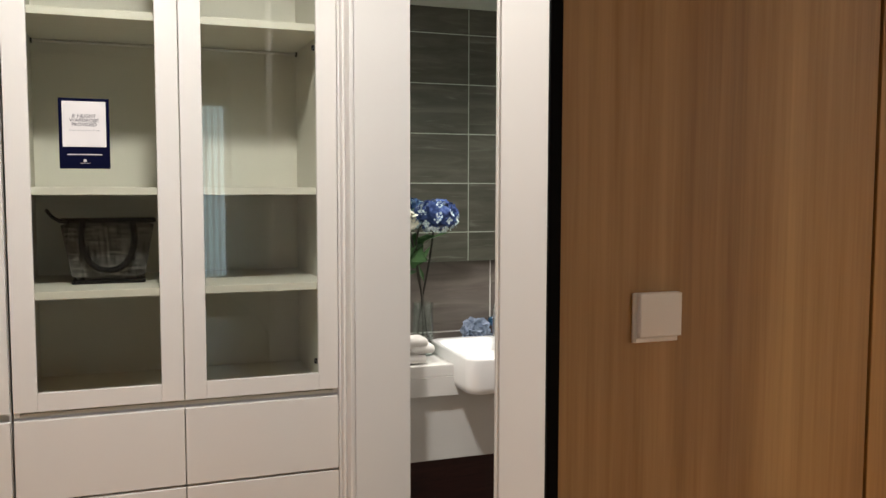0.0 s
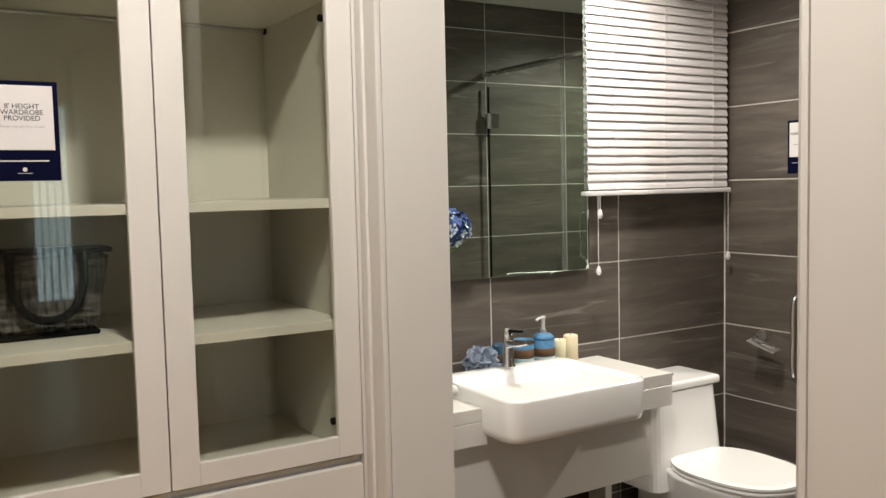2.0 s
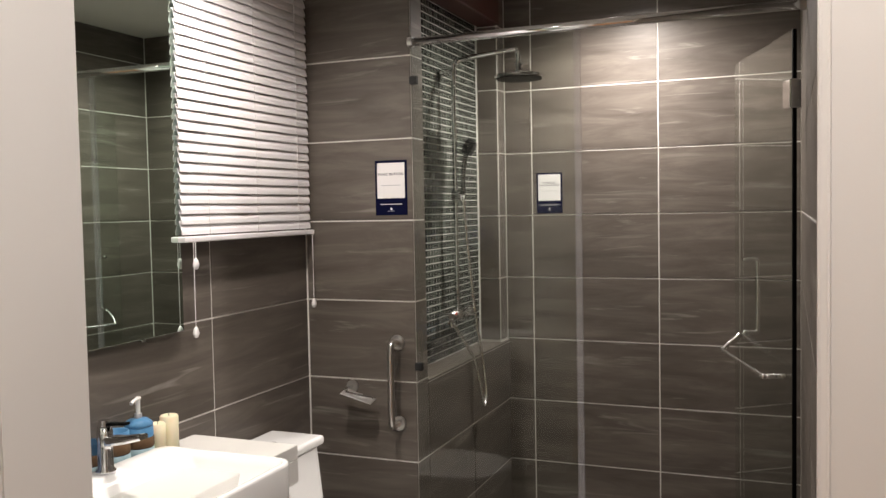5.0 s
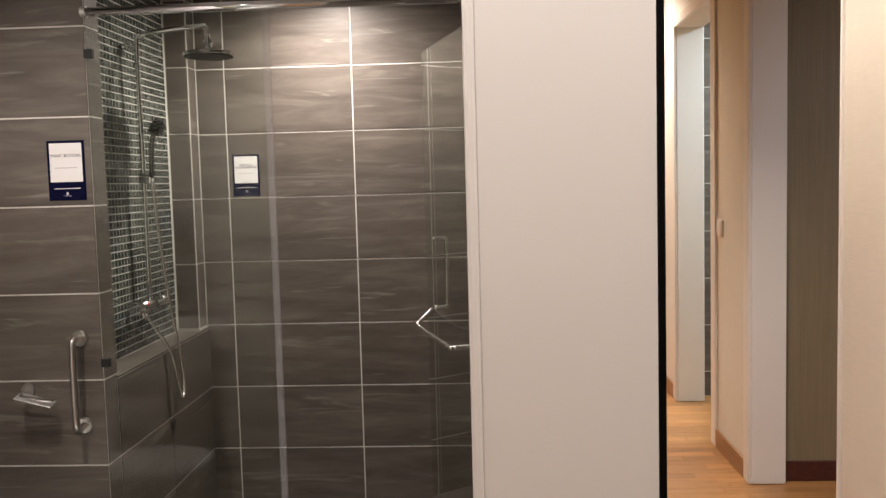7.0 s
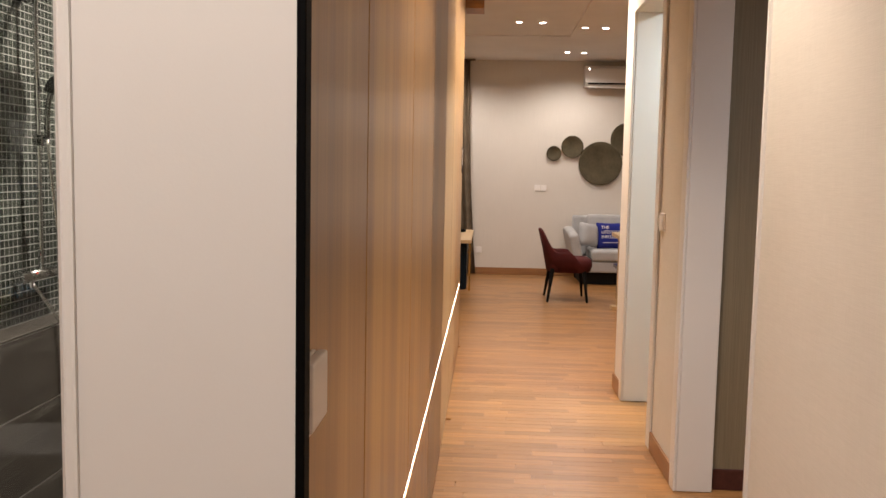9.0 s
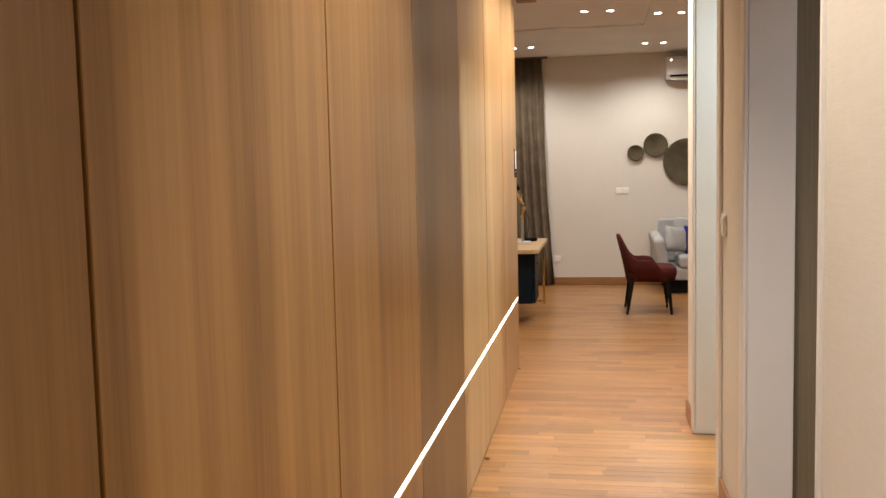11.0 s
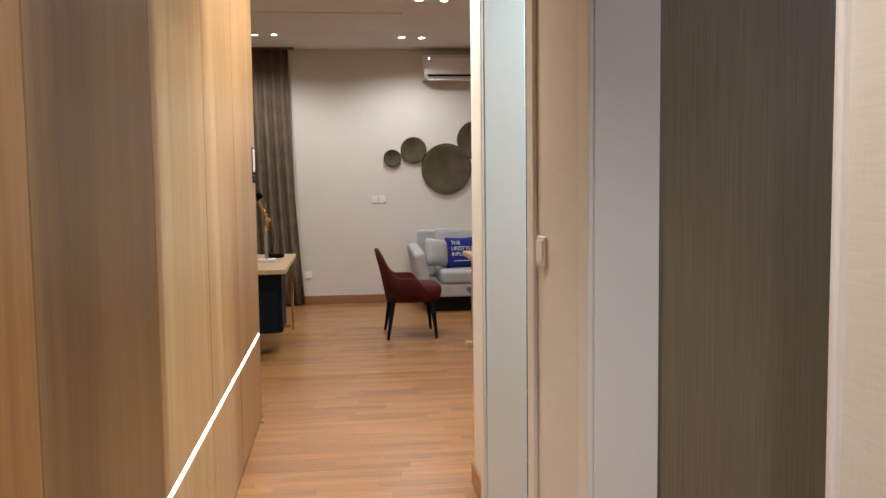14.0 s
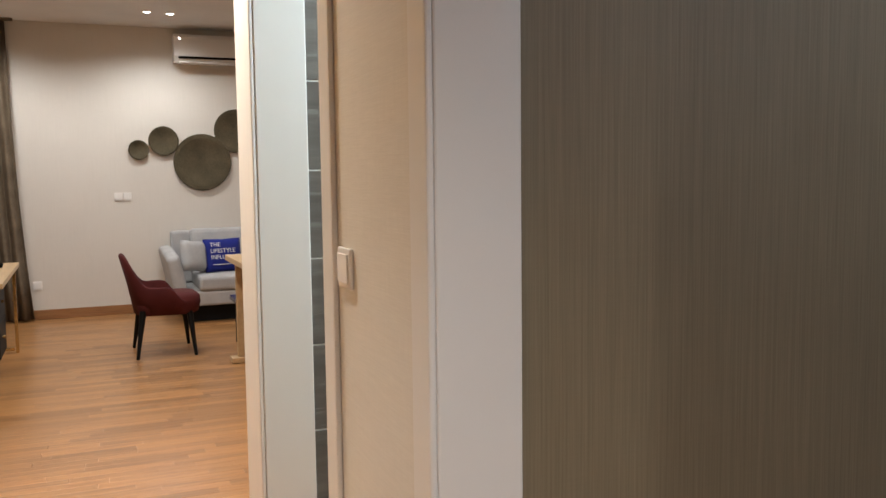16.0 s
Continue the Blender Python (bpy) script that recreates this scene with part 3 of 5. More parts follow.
bm = bmesh.new()
lo = [(-0.108, -0.05), (0.108, -0.05), (0.108, 0.05), (-0.108, 0.05)]
hi = [(-0.142, -0.06), (0.142, -0.06), (0.142, 0.06), (-0.142, 0.06)]
vl = [bm.verts.new((x, y, 0.012)) for x, y in lo]
vh = [bm.verts.new((x, y, 0.20)) for x, y in hi]
bm.faces.new(list(reversed(vl)))
bm.faces.new(vh)
for i in range(4):
    bm.faces.new((vl[i], vl[(i + 1) % 4], vh[(i + 1) % 4], vh[i]))
bmesh.ops.bevel(bm, geom=list(bm.edges), offset=0.012, segments=2, affect="EDGES")
part("body", bm, M_BAG, bag)
part("base_strip", box(-0.112, -0.055, 0, 0.112, 0.055, 0.0125, 0.004, 1), M_LEATHER, bag)
part("rim", box(-0.147, -0.065, 0.196, 0.147, 0.065, 0.209, 0.005, 2), M_LEATHER, bag)
for y in (-0.068, 0.066):
    part("handle", tube([(-0.075, y, 0.20), (-0.078, y - 0.004, 0.13), (-0.05, y - 0.008, 0.065), (0, y - 0.01, 0.045), (0.05, y - 0.008, 0.065), (0.078, y - 0.004, 0.13), (0.075, y, 0.20)], 0.010, 10), M_LEATHER, bag)
part("zip_tail", tube([(-0.147, 0, 0.203), (-0.165, -0.01, 0.215), (-0.182, -0.02, 0.238)], 0.006, 8), M_LEATHER, bag)

# ---- bathroom ----
mirror = thing("wall_mirror", 2.33, 3.69, 1.68, "frameless rectangular wall mirror over the basin", "mirror")
part("mirror_glass", box(-0.485, 0.0, -0.615, 0.485, 0.005, 0.62, 0.002, 1), M_MIRROR, mirror)
part("backing", box(-0.46, 0.0052, -0.60, 0.46, 0.018, 0.60), M_BLACK, mirror)
for x in (-0.3, 0.3):
    part("clip", box(x - 0.008, -0.004, -0.622, x + 0.008, 0.006, -0.6155, 0.001, 1), M_CHROME, mirror)

M_SLAT = painted("blind_slat", (0.78, 0.75, 0.76), 0.42, 0.02)
blind = thing("window_blind", 2.803, 3.684, 1.34, "white venetian blind lowered over the bathroom window", "blind")
part("bottom_rail", box(-0.005, -0.022, 0, 0.770, 0.022, 0.018, 0.004, 2), M_SLAT, blind)
first = None
for i in range(29):
    z = 0.045 + i * 0.0325
    if first is None:
        bm = prism([(-0.0215, -0.0075), (-0.010, -0.0012), (0.010, 0.0035), (0.0215, 0.0085), (0.0215, 0.0105), (0.010, 0.0055), (-0.010, 0.0008), (-0.0215, -0.0055)], 0, 0.765, axis="x")
        first = part("slat", bm, M_SLAT, blind)
        data = first.data
        first.matrix_basis = pose(0, 0, z, 57)
    else:
        ob = new("slat", data)
        ob.parent = blind
        ob.matrix_basis = pose(0, 0, z, 57)
part("head_rail", box(-0.003, -0.026, 0.985, 0.768, 0.026, 1.03, 0.003, 1), M_SLAT, blind)
for x in (0.12, 0.39, 0.66):
    part("ladder_tape", tube([(x, -0.021, 0.02), (x, -0.021, 0.98)], 0.0012, 6), M_SLAT, blind)
for x, l in ((0.040, 0.052), (0.030, 0.265), (0.748, 0.252)):
    part("cord", tube([(x, -0.024, 0.01), (x, -0.024, -l)], 0.0012, 6), M_SLAT, blind)
    part("cord_knob", lathe([(0.002, 0.018), (0.007, 0.010), (0.0105, -0.004), (0.006, -0.016), (0.001, -0.018)], 14, (x, -0.024, -l - 0.015)), M_SLAT, blind, smooth=True)

M_STONE = painted("quartz_counter", (0.72, 0.70, 0.665), 0.3, 0.06)
vanity = thing("vanity_counter", 1.85, 3.325, 0, "pale stone vanity counter with a deep front edge", "counter")
part("top_slab", box(0.0, 0.0, 0.682, 1.018, 0.385, 0.725, 0.003, 2), M_STONE, vanity)
part("front_edge", box(0.0, 0.0, 0.610, 0.235, 0.025, 0.6818, 0.002, 1), M_STONE, vanity)
part("front_edge", box(0.745, 0.0, 0.610, 1.018, 0.025, 0.6818, 0.002, 1), M_STONE, vanity)
part("side_edge", box(0.993, 0.0252, 0.610, 1.018, 0.385, 0.6818, 0.002, 1), M_STONE, vanity)
cab = thing("vanity_cabinet", 1.85, 3.37, 0.36, "pale grey wall-hung vanity apron under the counter", "cabinet")
part("front_panel", box(0.0, 0.0, 0.0, 0.96, 0.02, 0.3218, 0.002, 1), M_STONE, cab)
part("side_panel", box(0.94, 0.0202, 0.0, 0.96, 0.335, 0.2498, 0.001, 1), M_STONE, cab)
part("bottom_panel", box(0.0, 0.0202, 0.0, 0.9398, 0.335, 0.018), M_STONE, cab)
leg = thing("vanity_support", 2.775, 3.42, BATH_FLOOR, "beige support panel under the vanity", "support")
part("panel", box(0, 0.15, 0, 0.032, 0.27, 0.4295, 0.002, 1), M_WHITE_IN, leg)
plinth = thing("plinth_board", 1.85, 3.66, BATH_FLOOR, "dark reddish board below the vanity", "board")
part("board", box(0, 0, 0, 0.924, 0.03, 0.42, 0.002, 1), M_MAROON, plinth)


def rounded(w, d, r, n=5):
    """Rounded rectangle about the origin."""
    pts = []
    for cx, cy, a0 in ((w / 2 - r, d / 2 - r, 0), (-w / 2 + r, d / 2 - r, 90), (-w / 2 + r, -d / 2 + r, 180), (w / 2 - r, -d / 2 + r, 270)):
        for i in range(n + 1):
            a = radians(a0 + 90 * i / n)
            pts.append((cx + r * math.cos(a), cy + r * math.sin(a)))
    return pts


def loft(sections, bm=None, close_top=False, close_bottom=True):
    """Skins a stack of (outline, z, dx, dy) sections of equal point counts."""
    bm = bm or bmesh.new()
    rings = [[bm.verts.new((x + dx, y + dy, z)) for x, y in o] for o, z, dx, dy in sections]
    for a, b in zip(rings, rings[1:]):
        for i in range(len(a)):
            j = (i + 1) % len(a)
            bm.faces.new((a[i], a[j], b[j], b[i]))
    if close_bottom:
        bm.faces.new(list(reversed(rings[0])))
    if close_top:
        bm.faces.new(rings[-1])
    bmesh.ops.recalc_face_normals(bm, faces=bm.faces)
    return bm


basin = thing("washbasin", 2.335, 3.39, 0.7254, "white ceramic semi-recessed washbasin with rounded corners", "basin")


def o(w, d, r):
    return rounded(w - 0.06, d, r)


bm = loft([(o(0.56, 0.40, 0.05), -0.088, 0, 0.0), (o(0.586, 0.432, 0.05), -0.082, 0, 0), (o(0.596, 0.442, 0.05), -0.06, 0, 0), (o(0.60, 0.446, 0.05), 0.036, 0, 0),
           (o(0.596, 0.442, 0.05), 0.043, 0, 0), (o(0.585, 0.43, 0.045), 0.045, 0, 0), (o(0.572, 0.36, 0.04), 0.042, 0, -0.025), (o(0.55, 0.335, 0.05), 0.02, 0, -0.03),
           (o(0.50, 0.28, 0.07), -0.05, 0, -0.03), (o(0.40, 0.20, 0.08), -0.066, 0, -0.03)], close_top=True)
part("bowl", bm, M_CERAMIC, basin, smooth=True)
part("drain", cyl((0, -0.03, -0.0655), (0, -0.03, -0.062), 0.022), M_CHROME, basin)
tap = thing("basin_tap", 2.345, 3.573, 0.7704, "chrome single lever basin mixer tap", "tap")
part("base", lathe([(0.026, 0), (0.026, 0.006), (0.020, 0.012), (0.019, 0.075), (0.021, 0.10), (0.019, 0.118), (0.0, 0.12)], 24), M_CHROME, tap, smooth=True)
part("spout", loft([(rounded(0.036, 0.026, 0.008), 0, 0, 0), (rounded(0.034, 0.020, 0.007), 0.06, 0, 0), (rounded(0.032, 0.014, 0.006), 0.115, 0, 0.004)], close_top=True), M_CHROME, tap).matrix_basis = pose(0, -0.012, 0.082, 82)
lev = part("lever", loft([(rounded(0.018, 0.010, 0.004), 0, 0, 0), (rounded(0.020, 0.007, 0.003), 0.085, 0, 0)], close_top=True), M_BLACK, tap, "dark lever")
lev.matrix_basis = pose(0, 0.01, 0.124, 85)
part("lever_cap", cyl((0, 0, 0.1205), (0, 0, 0.135), 0.017, 0.014), M_CHROME, tap)

M_BLUE = fabric("blue_resin", (0.05, 0.16, 0.30), (0.10, 0.26, 0.44), 60, 0.35)
M_BAND = fabric("brown_band", (0.06, 0.032, 0.014), (0.18, 0.105, 0.055), 300, 0.7)
M_PALE = fabric("pale_blue_glaze", (0.26, 0.40, 0.44), (0.48, 0.60, 0.62), 60, 0.35)
M_TEAL = material("dark_blue_glaze", (0.02, 0.06, 0.11), 0.25)
CZ = 0.7254


def tumbler(name, x, y, h, r, label, mat):
    ob = thing(name, x, y, CZ, label, "bathroom cup")
    part("body", lathe([(r * 0.95, 0), (r, 0.004), (r, h - 0.002), (r - 0.002, h), (r - 0.005, h - 0.002), (r - 0.006, 0.01), (0.0, 0.008)]), mat, ob, smooth=True)
    part("band", lathe([(r + 0.0002, h * 0.44), (r + 0.0016, h * 0.46), (r + 0.0016, h * 0.70), (r + 0.0002, h * 0.72)]), M_BAND, ob, "woven brown band", smooth=True)
    part("lower_band", lathe([(r + 0.0002, h * 0.24), (r + 0.0012, h * 0.25), (r + 0.0012, h * 0.42), (r + 0.0002, h * 0.43)]), M_PALE, ob, "pale blue glazed band", smooth=True)
    return ob


tumbler("tumbler", 2.385, 3.664, 0.105, 0.037, "dark blue tumbler with a brown band", M_TEAL)
tumbler("tumbler", 2.475, 3.664, 0.112, 0.039, "blue tumbler with a brown band", M_BLUE)
soap = tumbler("soap_dispenser", 2.565, 3.66, 0.105, 0.040, "blue soap dispenser with a brown band and silver pump", M_BLUE)
soap["category"] = "soap dispenser"
part("shoulder", lathe([(0.040, 0.1052), (0.039, 0.114), (0.028, 0.124), (0.012, 0.128), (0.0, 0.128)]), M_BLUE, soap, smooth=True)
M_PUMP = material("satin_silver", (0.78, 0.77, 0.75), 0.35, 0.5)
part("pump_collar", cyl((0, 0, 0.1282), (0, 0, 0.14), 0.011), M_INK_GREY, soap)
part("pump_neck", cyl((0, 0, 0.1282), (0, 0, 0.188), 0.0065), M_PUMP, soap)
part("pump_spout", tube([(0.004, -0.004, 0.184), (-0.026, -0.012, 0.184), (-0.044, -0.016, 0.178)], 0.005, 8), M_PUMP, soap)
M_WAX = material("ivory_wax", (0.72, 0.66, 0.47), 0.5)
M_WAX.node_tree.nodes["Principled BSDF"].inputs["Subsurface Weight"].default_value = 0.15
for x, y, h, r in ((2.632, 3.650, 0.098, 0.022), (2.688, 3.655, 0.108, 0.027)):
    c = thing("pillar_candle", x, y, CZ, "ivory wax pillar candle on the stone counter", "candle", "candles on the counter")
    part("wax", lathe([(r, 0), (r, h - 0.004), (r - 0.003, h), (r * 0.5, h - 0.003), (0.0, h - 0.005)]), M_WAX, c, smooth=True)
    part("wick", cyl((0, 0, h - 0.005), (0, 0, h + 0.006), 0.001, seg=6), M_INK, c)

M_PUFF = fabric("blue_grey_netting", (0.20, 0.25, 0.34), (0.40, 0.46, 0.56), 90, 0.9)
puff = thing("bath_puff", 2.285, 3.65, CZ, "blue-grey netted bath puff", "bath sponge")
bm = bmesh.new()
rng = random.Random(4)
for i in range(46):
    d = Vector((rng.uniform(-1, 1), rng.uniform(-0.8, 0.8), rng.uniform(-0.7, 1))).normalized()
    c = Vector((0, 0, 0.058)) + d * 0.036
    m = Matrix.Translation(c) @ d.to_track_quat("Z", "Y").to_matrix().to_4x4() @ pose(0, 0, 0, rng.uniform(-30, 30), rng.uniform(-30, 30), rng.uniform(0, 360))
    prev = None
    for k in range(17):
        a = 2 * math.pi * k / 16
        wob = 0.004 * math.sin(4 * a + i)
        v0 = bm.verts.new(m @ Vector((0.015 * math.cos(a), 0.015 * math.sin(a), wob)))
        v1 = bm.verts.new(m @ Vector((0.026 * math.cos(a), 0.024 * math.sin(a), 0.014 + 1.6 * wob)))
        if prev:
            bm.faces.new((prev[0], v0, v1, prev[1]))
        prev = (v0, v1)
part("netting", bm, M_PUFF, puff, smooth=True)
part("core", ball((0, 0, 0.055), 0.044), M_PUFF, puff, smooth=True)

# vase with flowers
vase = thing("flower_vase", 2.015, 3.525, CZ, "clear glass vase holding blue and white artificial flowers", "vase")
M_VASE = glass("vase_glass", (0.90, 0.94, 0.93))
part("glass_body", lathe([(0.040, 0.0), (0.042, 0.004), (0.041, 0.10), (0.040, 0.20), (0.036, 0.20), (0.037, 0.10), (0.037, 0.014), (0.0, 0.012)], 30), M_VASE, vase, smooth=True)
M_STEM = material("flower_stem", (0.022, 0.018, 0.010), 0.5)
M_LEAF = fabric("flower_leaf", (0.03, 0.09, 0.03), (0.10, 0.22, 0.08), 30, 0.5)
M_PETAL_B = fabric("blue_petal", (0.008, 0.018, 0.10), (0.09, 0.16, 0.40), 60, 0.7)
M_PETAL_L = fabric("pale_blue_petal", (0.34, 0.50, 0.60), (0.70, 0.80, 0.80), 40, 0.7)
M_PETAL_W = fabric("white_petal", (0.65, 0.66, 0.52), (0.82, 0.82, 0.76), 40, 0.7)
for pts in ([(0.028, 0, 0.015), (0.002, 0, 0.20), (-0.03, -0.01, 0.36), (-0.02, -0.01, 0.48), (0.03, 0, 0.515)], [(-0.028, 0, 0.015), (0.0, 0.012, 0.20), (0.03, 0.01, 0.36), (0.045, 0, 0.49)], [(0.0, -0.01, 0.015), (-0.01, -0.01, 0.25), (-0.06, -0.02, 0.48), (-0.09, -0.02, 0.56)]):
    part("stem", tube(pts, 0.0042, 8), M_STEM, vase)


def petals(bm, centre, radius, n, size, seed, flat=0.75):
    r = random.Random(seed)
    for i in range(n):
        d = Vector((r.gauss(0, 1), r.gauss(0, 1), r.gauss(0, 1))).normalized()
        c = Vector(centre) + Vector((d.x * radius, d.y * radius, d.z * radius * flat))
        m = Matrix.Translation(c) @ d.to_track_quat("Z", "Y").to_matrix().to_4x4() @ pose(0, 0, 0, r.uniform(-25, 25), r.uniform(-25, 25), r.uniform(0, 360))
        for k in range(4):
            q = m @ pose(0, 0, 0, 0, 0, 90 * k)
            vs = [bm.verts.new(q @ Vector(p)) for p in ((0, 0, 0), (size * 0.6, -size * 0.45, 0.003), (size * 1.1, 0, 0.006), (size * 0.6, size * 0.45, 0.003))]
            bm.faces.new(vs)


bm = bmesh.new()
petals(bm, (0.052, 0, 0.535), 0.078, 170, 0.017, 1, 0.68)
part("blue_bloom", bm, M_PETAL_B, vase, "deep blue hydrangea head")
bm = bmesh.new()
petals(bm, (0.052, 0, 0.528), 0.082, 70, 0.015, 2, 0.68)
part("pale_bloom", bm, M_PETAL_L, vase, "pale blue hydrangea florets")
part("bloom_core", ball((0.052, 0, 0.535), 0.068, squash=(1, 1, 0.68)), M_PETAL_B, vase)
bm = bmesh.new()
petals(bm, (-0.075, -0.02, 0.515), 0.040, 44, 0.022, 3)
part("white_bloom", bm, M_PETAL_W, vase, "white flower head")
bm = bmesh.new()
r = random.Random(9)
for i in range(15):
    base = Vector((r.uniform(-0.07, 0.04), r.uniform(-0.02, 0.02), r.uniform(0.32, 0.46)))
    q = Matrix.Translation(base) @ pose(0, 0, 0, r.uniform(-60, 60), r.uniform(-60, 60), r.uniform(0, 360))
    l, w = r.uniform(0.08, 0.125), r.uniform(0.024, 0.036)
    vs = [bm.verts.new(q @ Vector(p)) for p in ((0, 0, 0), (l * 0.35, -w, 0.008), (l * 0.75, -w * 0.6, 0.006), (l, 0, -0.008), (l * 0.75, w * 0.6, 0.006), (l * 0.35, w, 0.008))]
    bm.faces.new(vs)
part("leaves", bm, M_LEAF, vase)
M_TOWEL = fabric("white_towel", (0.62, 0.60, 0.57), (0.78, 0.76, 0.73), 350, 0.95)
towel = thing("rolled_towel", 1.93, 3.40, CZ, "white rolled hand towels beside the vase", "towel")
for i, (x, z) in enumerate(((0, 0.022), (0.03, 0.058), (0.005, 0.082))):
    part("roll", box(x - 0.045, -0.05, z - 0.020, x + 0.045, 0.05, z + 0.013, 0.014, 3), M_TOWEL, towel, smooth=True)

# toilet
toilet = thing("toilet", 3.14, 3.46, BATH_FLOOR, "white one-piece ceramic toilet with closed lid", "toilet")
bm = loft([(rounded(0.40, 0.225, 0.05), 0.30, -0.01, 0.122), (rounded(0.37, 0.215, 0.05), 0.50, -0.02, 0.125), (rounded(0.345, 0.205, 0.045), 0.668, -0.025, 0.13)], close_top=True)
part("tank", bm, M_CERAMIC, toilet, smooth=False)
part("tank_lid", box(-0.208, 0.02, 0.6695, 0.158, 0.242, 0.704, 0.012, 3), M_CERAMIC, toilet)
part("flush_button", cyl((-0.025, 0.125, 0.7045), (-0.025, 0.125, 0.710), 0.022), M_CHROME, toilet)


def egg(w, l, n=28, square=0.0):
    pts = []
    for i in range(n):
        a = 2 * math.pi * i / n
        x, y = math.cos(a), math.sin(a)
        y2 = y * (1.0 if y < 0 else 0.78)
        pts.append((w / 2 * math.copysign(abs(x) ** 0.8, x), l / 2 * math.copysign(abs(y2) ** 0.85, y2)))
    return pts


bm = loft([(egg(0.25, 0.42), 0, 0, 0.0), (egg(0.26, 0.44), 0.12, 0, -0.01), (egg(0.33, 0.50), 0.28, 0, -0.04), (egg(0.37, 0.54), 0.37, 0, -0.06), (egg(0.375, 0.545), 0.388, 0, -0.06)], close_top=True)
part("bowl", bm, M_CERAMIC, toilet, smooth=True).location = (0, -0.08, 0)
part("pedestal", box(-0.13, 0.0, 0, 0.13, 0.20, 0.40, 0.03, 3), M_CERAMIC, toilet)
bm = loft([(egg(0.385, 0.53), 0, 0, 0), (egg(0.395, 0.54), 0.006, 0, 0), (egg(0.395, 0.54), 0.012, 0, 0), (egg(0.38, 0.525), 0.016, 0, 0)], close_top=True)
part("seat", bm, M_CERAMIC, toilet).location = (0.008, -0.165, 0.3885)
bm = loft([(egg(0.38, 0.52), 0, 0, 0), (egg(0.395, 0.54), 0.005, 0, 0), (egg(0.395, 0.54), 0.014, 0, 0), (egg(0.36, 0.50), 0.019, 0, 0)], close_top=True)
part("lid", bm, M_CERAMIC, toilet).location = (0.008, -0.165, 0.4055)

# grab bar and paper holder on the short wall
bar = thing("grab_bar", 3.592, 3.325, 0.77, "vertical steel grab bar on grey stone tile", "grab bar")
part("rail", tube([(-0.004, 0, 0.155), (-0.045, 0, 0.158), (-0.062, 0, 0.13), (-0.062, 0, 0.0), (-0.062, 0, -0.13), (-0.045, 0, -0.158), (-0.004, 0, -0.155)], 0.0115, 14), M_STEEL, bar, smooth=True)
for z in (0.155, -0.155):
    part("flange", cyl((-0.001, 0, z), (-0.007, 0, z), 0.03, 0.026), M_STEEL, bar, smooth=False)
holder = thing("paper_holder", 3.592, 3.52, 0.735, "chrome toilet roll holder with a card hanging from it", "toilet roll holder")
part("wall_plate", cyl((-0.001, 0, 0.012), (-0.008, 0, 0.012), 0.024), M_STEEL, holder)
part("arm", tube([(-0.008, 0, 0.012), (-0.05, 0, 0.010), (-0.07, -0.02, 0.0), (-0.07, -0.12, -0.012)], 0.006, 10), M_CHROME, holder)
part("flap", box(-0.085, -0.115, 0.012, -0.035, 0.015, 0.015, 0.001, 1), material("light_steel", (0.72, 0.71, 0.69), 0.38, 1.0), holder).rotation_euler = (radians(16), radians(-12), 0)

# ---- shower ----
ledge = tagged(part("shower_ledge", box(3.70, 3.249, SHOWER_FLOOR, 4.760, 3.3675, 0.757), M_GROUT), "tiled ledge below the mosaic niche", "ledge", "", "structure")
tagged(part("wall_niche_pier", box(4.658, 3.261, 0.7575, 4.760, 3.3675, BATH_CEIL), M_GROUT), "slim tiled pier beside the mosaic niche", "wall", "", "structure")
tagged(part("ledge_top", box(3.702, 3.247, 0.7575, 4.755, 3.3665, 0.767, 0.002, 1), M_TILE), "grey stone ledge top", "ledge", "", "structure")
screen = thing("shower_screen", 3.58, 3.24, SHOWER_FLOOR + 0.055, "frameless glass shower screen with a steel head rail", "shower screen")
part("fixed_pane", box(-0.004, -0.61, 0, 0.004, 0.0, 2.098), M_SHOWER, screen).visible_shadow = False
M_GUNMETAL = material("gunmetal", (0.02, 0.02, 0.02), 0.5, spec=0.2)
part("head_rail", cyl((0, 0.008, 2.115), (0, -1.345, 2.115), 0.016), M_CHROME, screen, smooth=True)
for y in (0.0, -1.335):
    part("rail_end", cyl((0, y + 0.008, 2.115), (0, y - 0.010, 2.115), 0.0185), M_STEEL, screen)
for z in (0.91, 1.975):
    part("wall_clip", box(-0.010, -0.024, z - 0.015, 0.010, 0.006, z + 0.015, 0.002, 1), M_GUNMETAL, screen)
part("edge_seal", box(-0.008, -0.632, 0, 0.008, -0.611, 2.095), M_SEAL, screen)
part("sill", box(-0.03, -1.345, -0.055, 0.03, 0.0, -0.002, 0.004, 1), M_TILE, screen)
M_BRIGHT = material("satin_chrome", (0.84, 0.84, 0.83), 0.22, 1.0)
sdoor = thing("shower_door", 3.585, 1.93, SHOWER_FLOOR + 0.065, "open frameless glass shower door with steel handle", "shower door", turn=18)
part("pane", box(0.004, -0.004, 0, 0.68, 0.004, 2.03), M_SHOWER, sdoor).visible_shadow = False
part("hinge_seal", box(-0.006, -0.006, 0, 0.0035, 0.006, 2.03), M_BLACK, sdoor)
for z in (0.25, 1.83):
    part("hinge", box(-0.015, -0.018, z - 0.045, 0.06, 0.018, z + 0.045, 0.003, 1), M_CHROME, sdoor)
part("pull_handle", tube([(0.60, -0.004, 1.27), (0.60, -0.055, 1.27), (0.60, -0.06, 1.24), (0.60, -0.06, 1.02), (0.60, -0.055, 0.99), (0.60, -0.004, 0.99)], 0.009, 12), M_BRIGHT, sdoor, smooth=True)
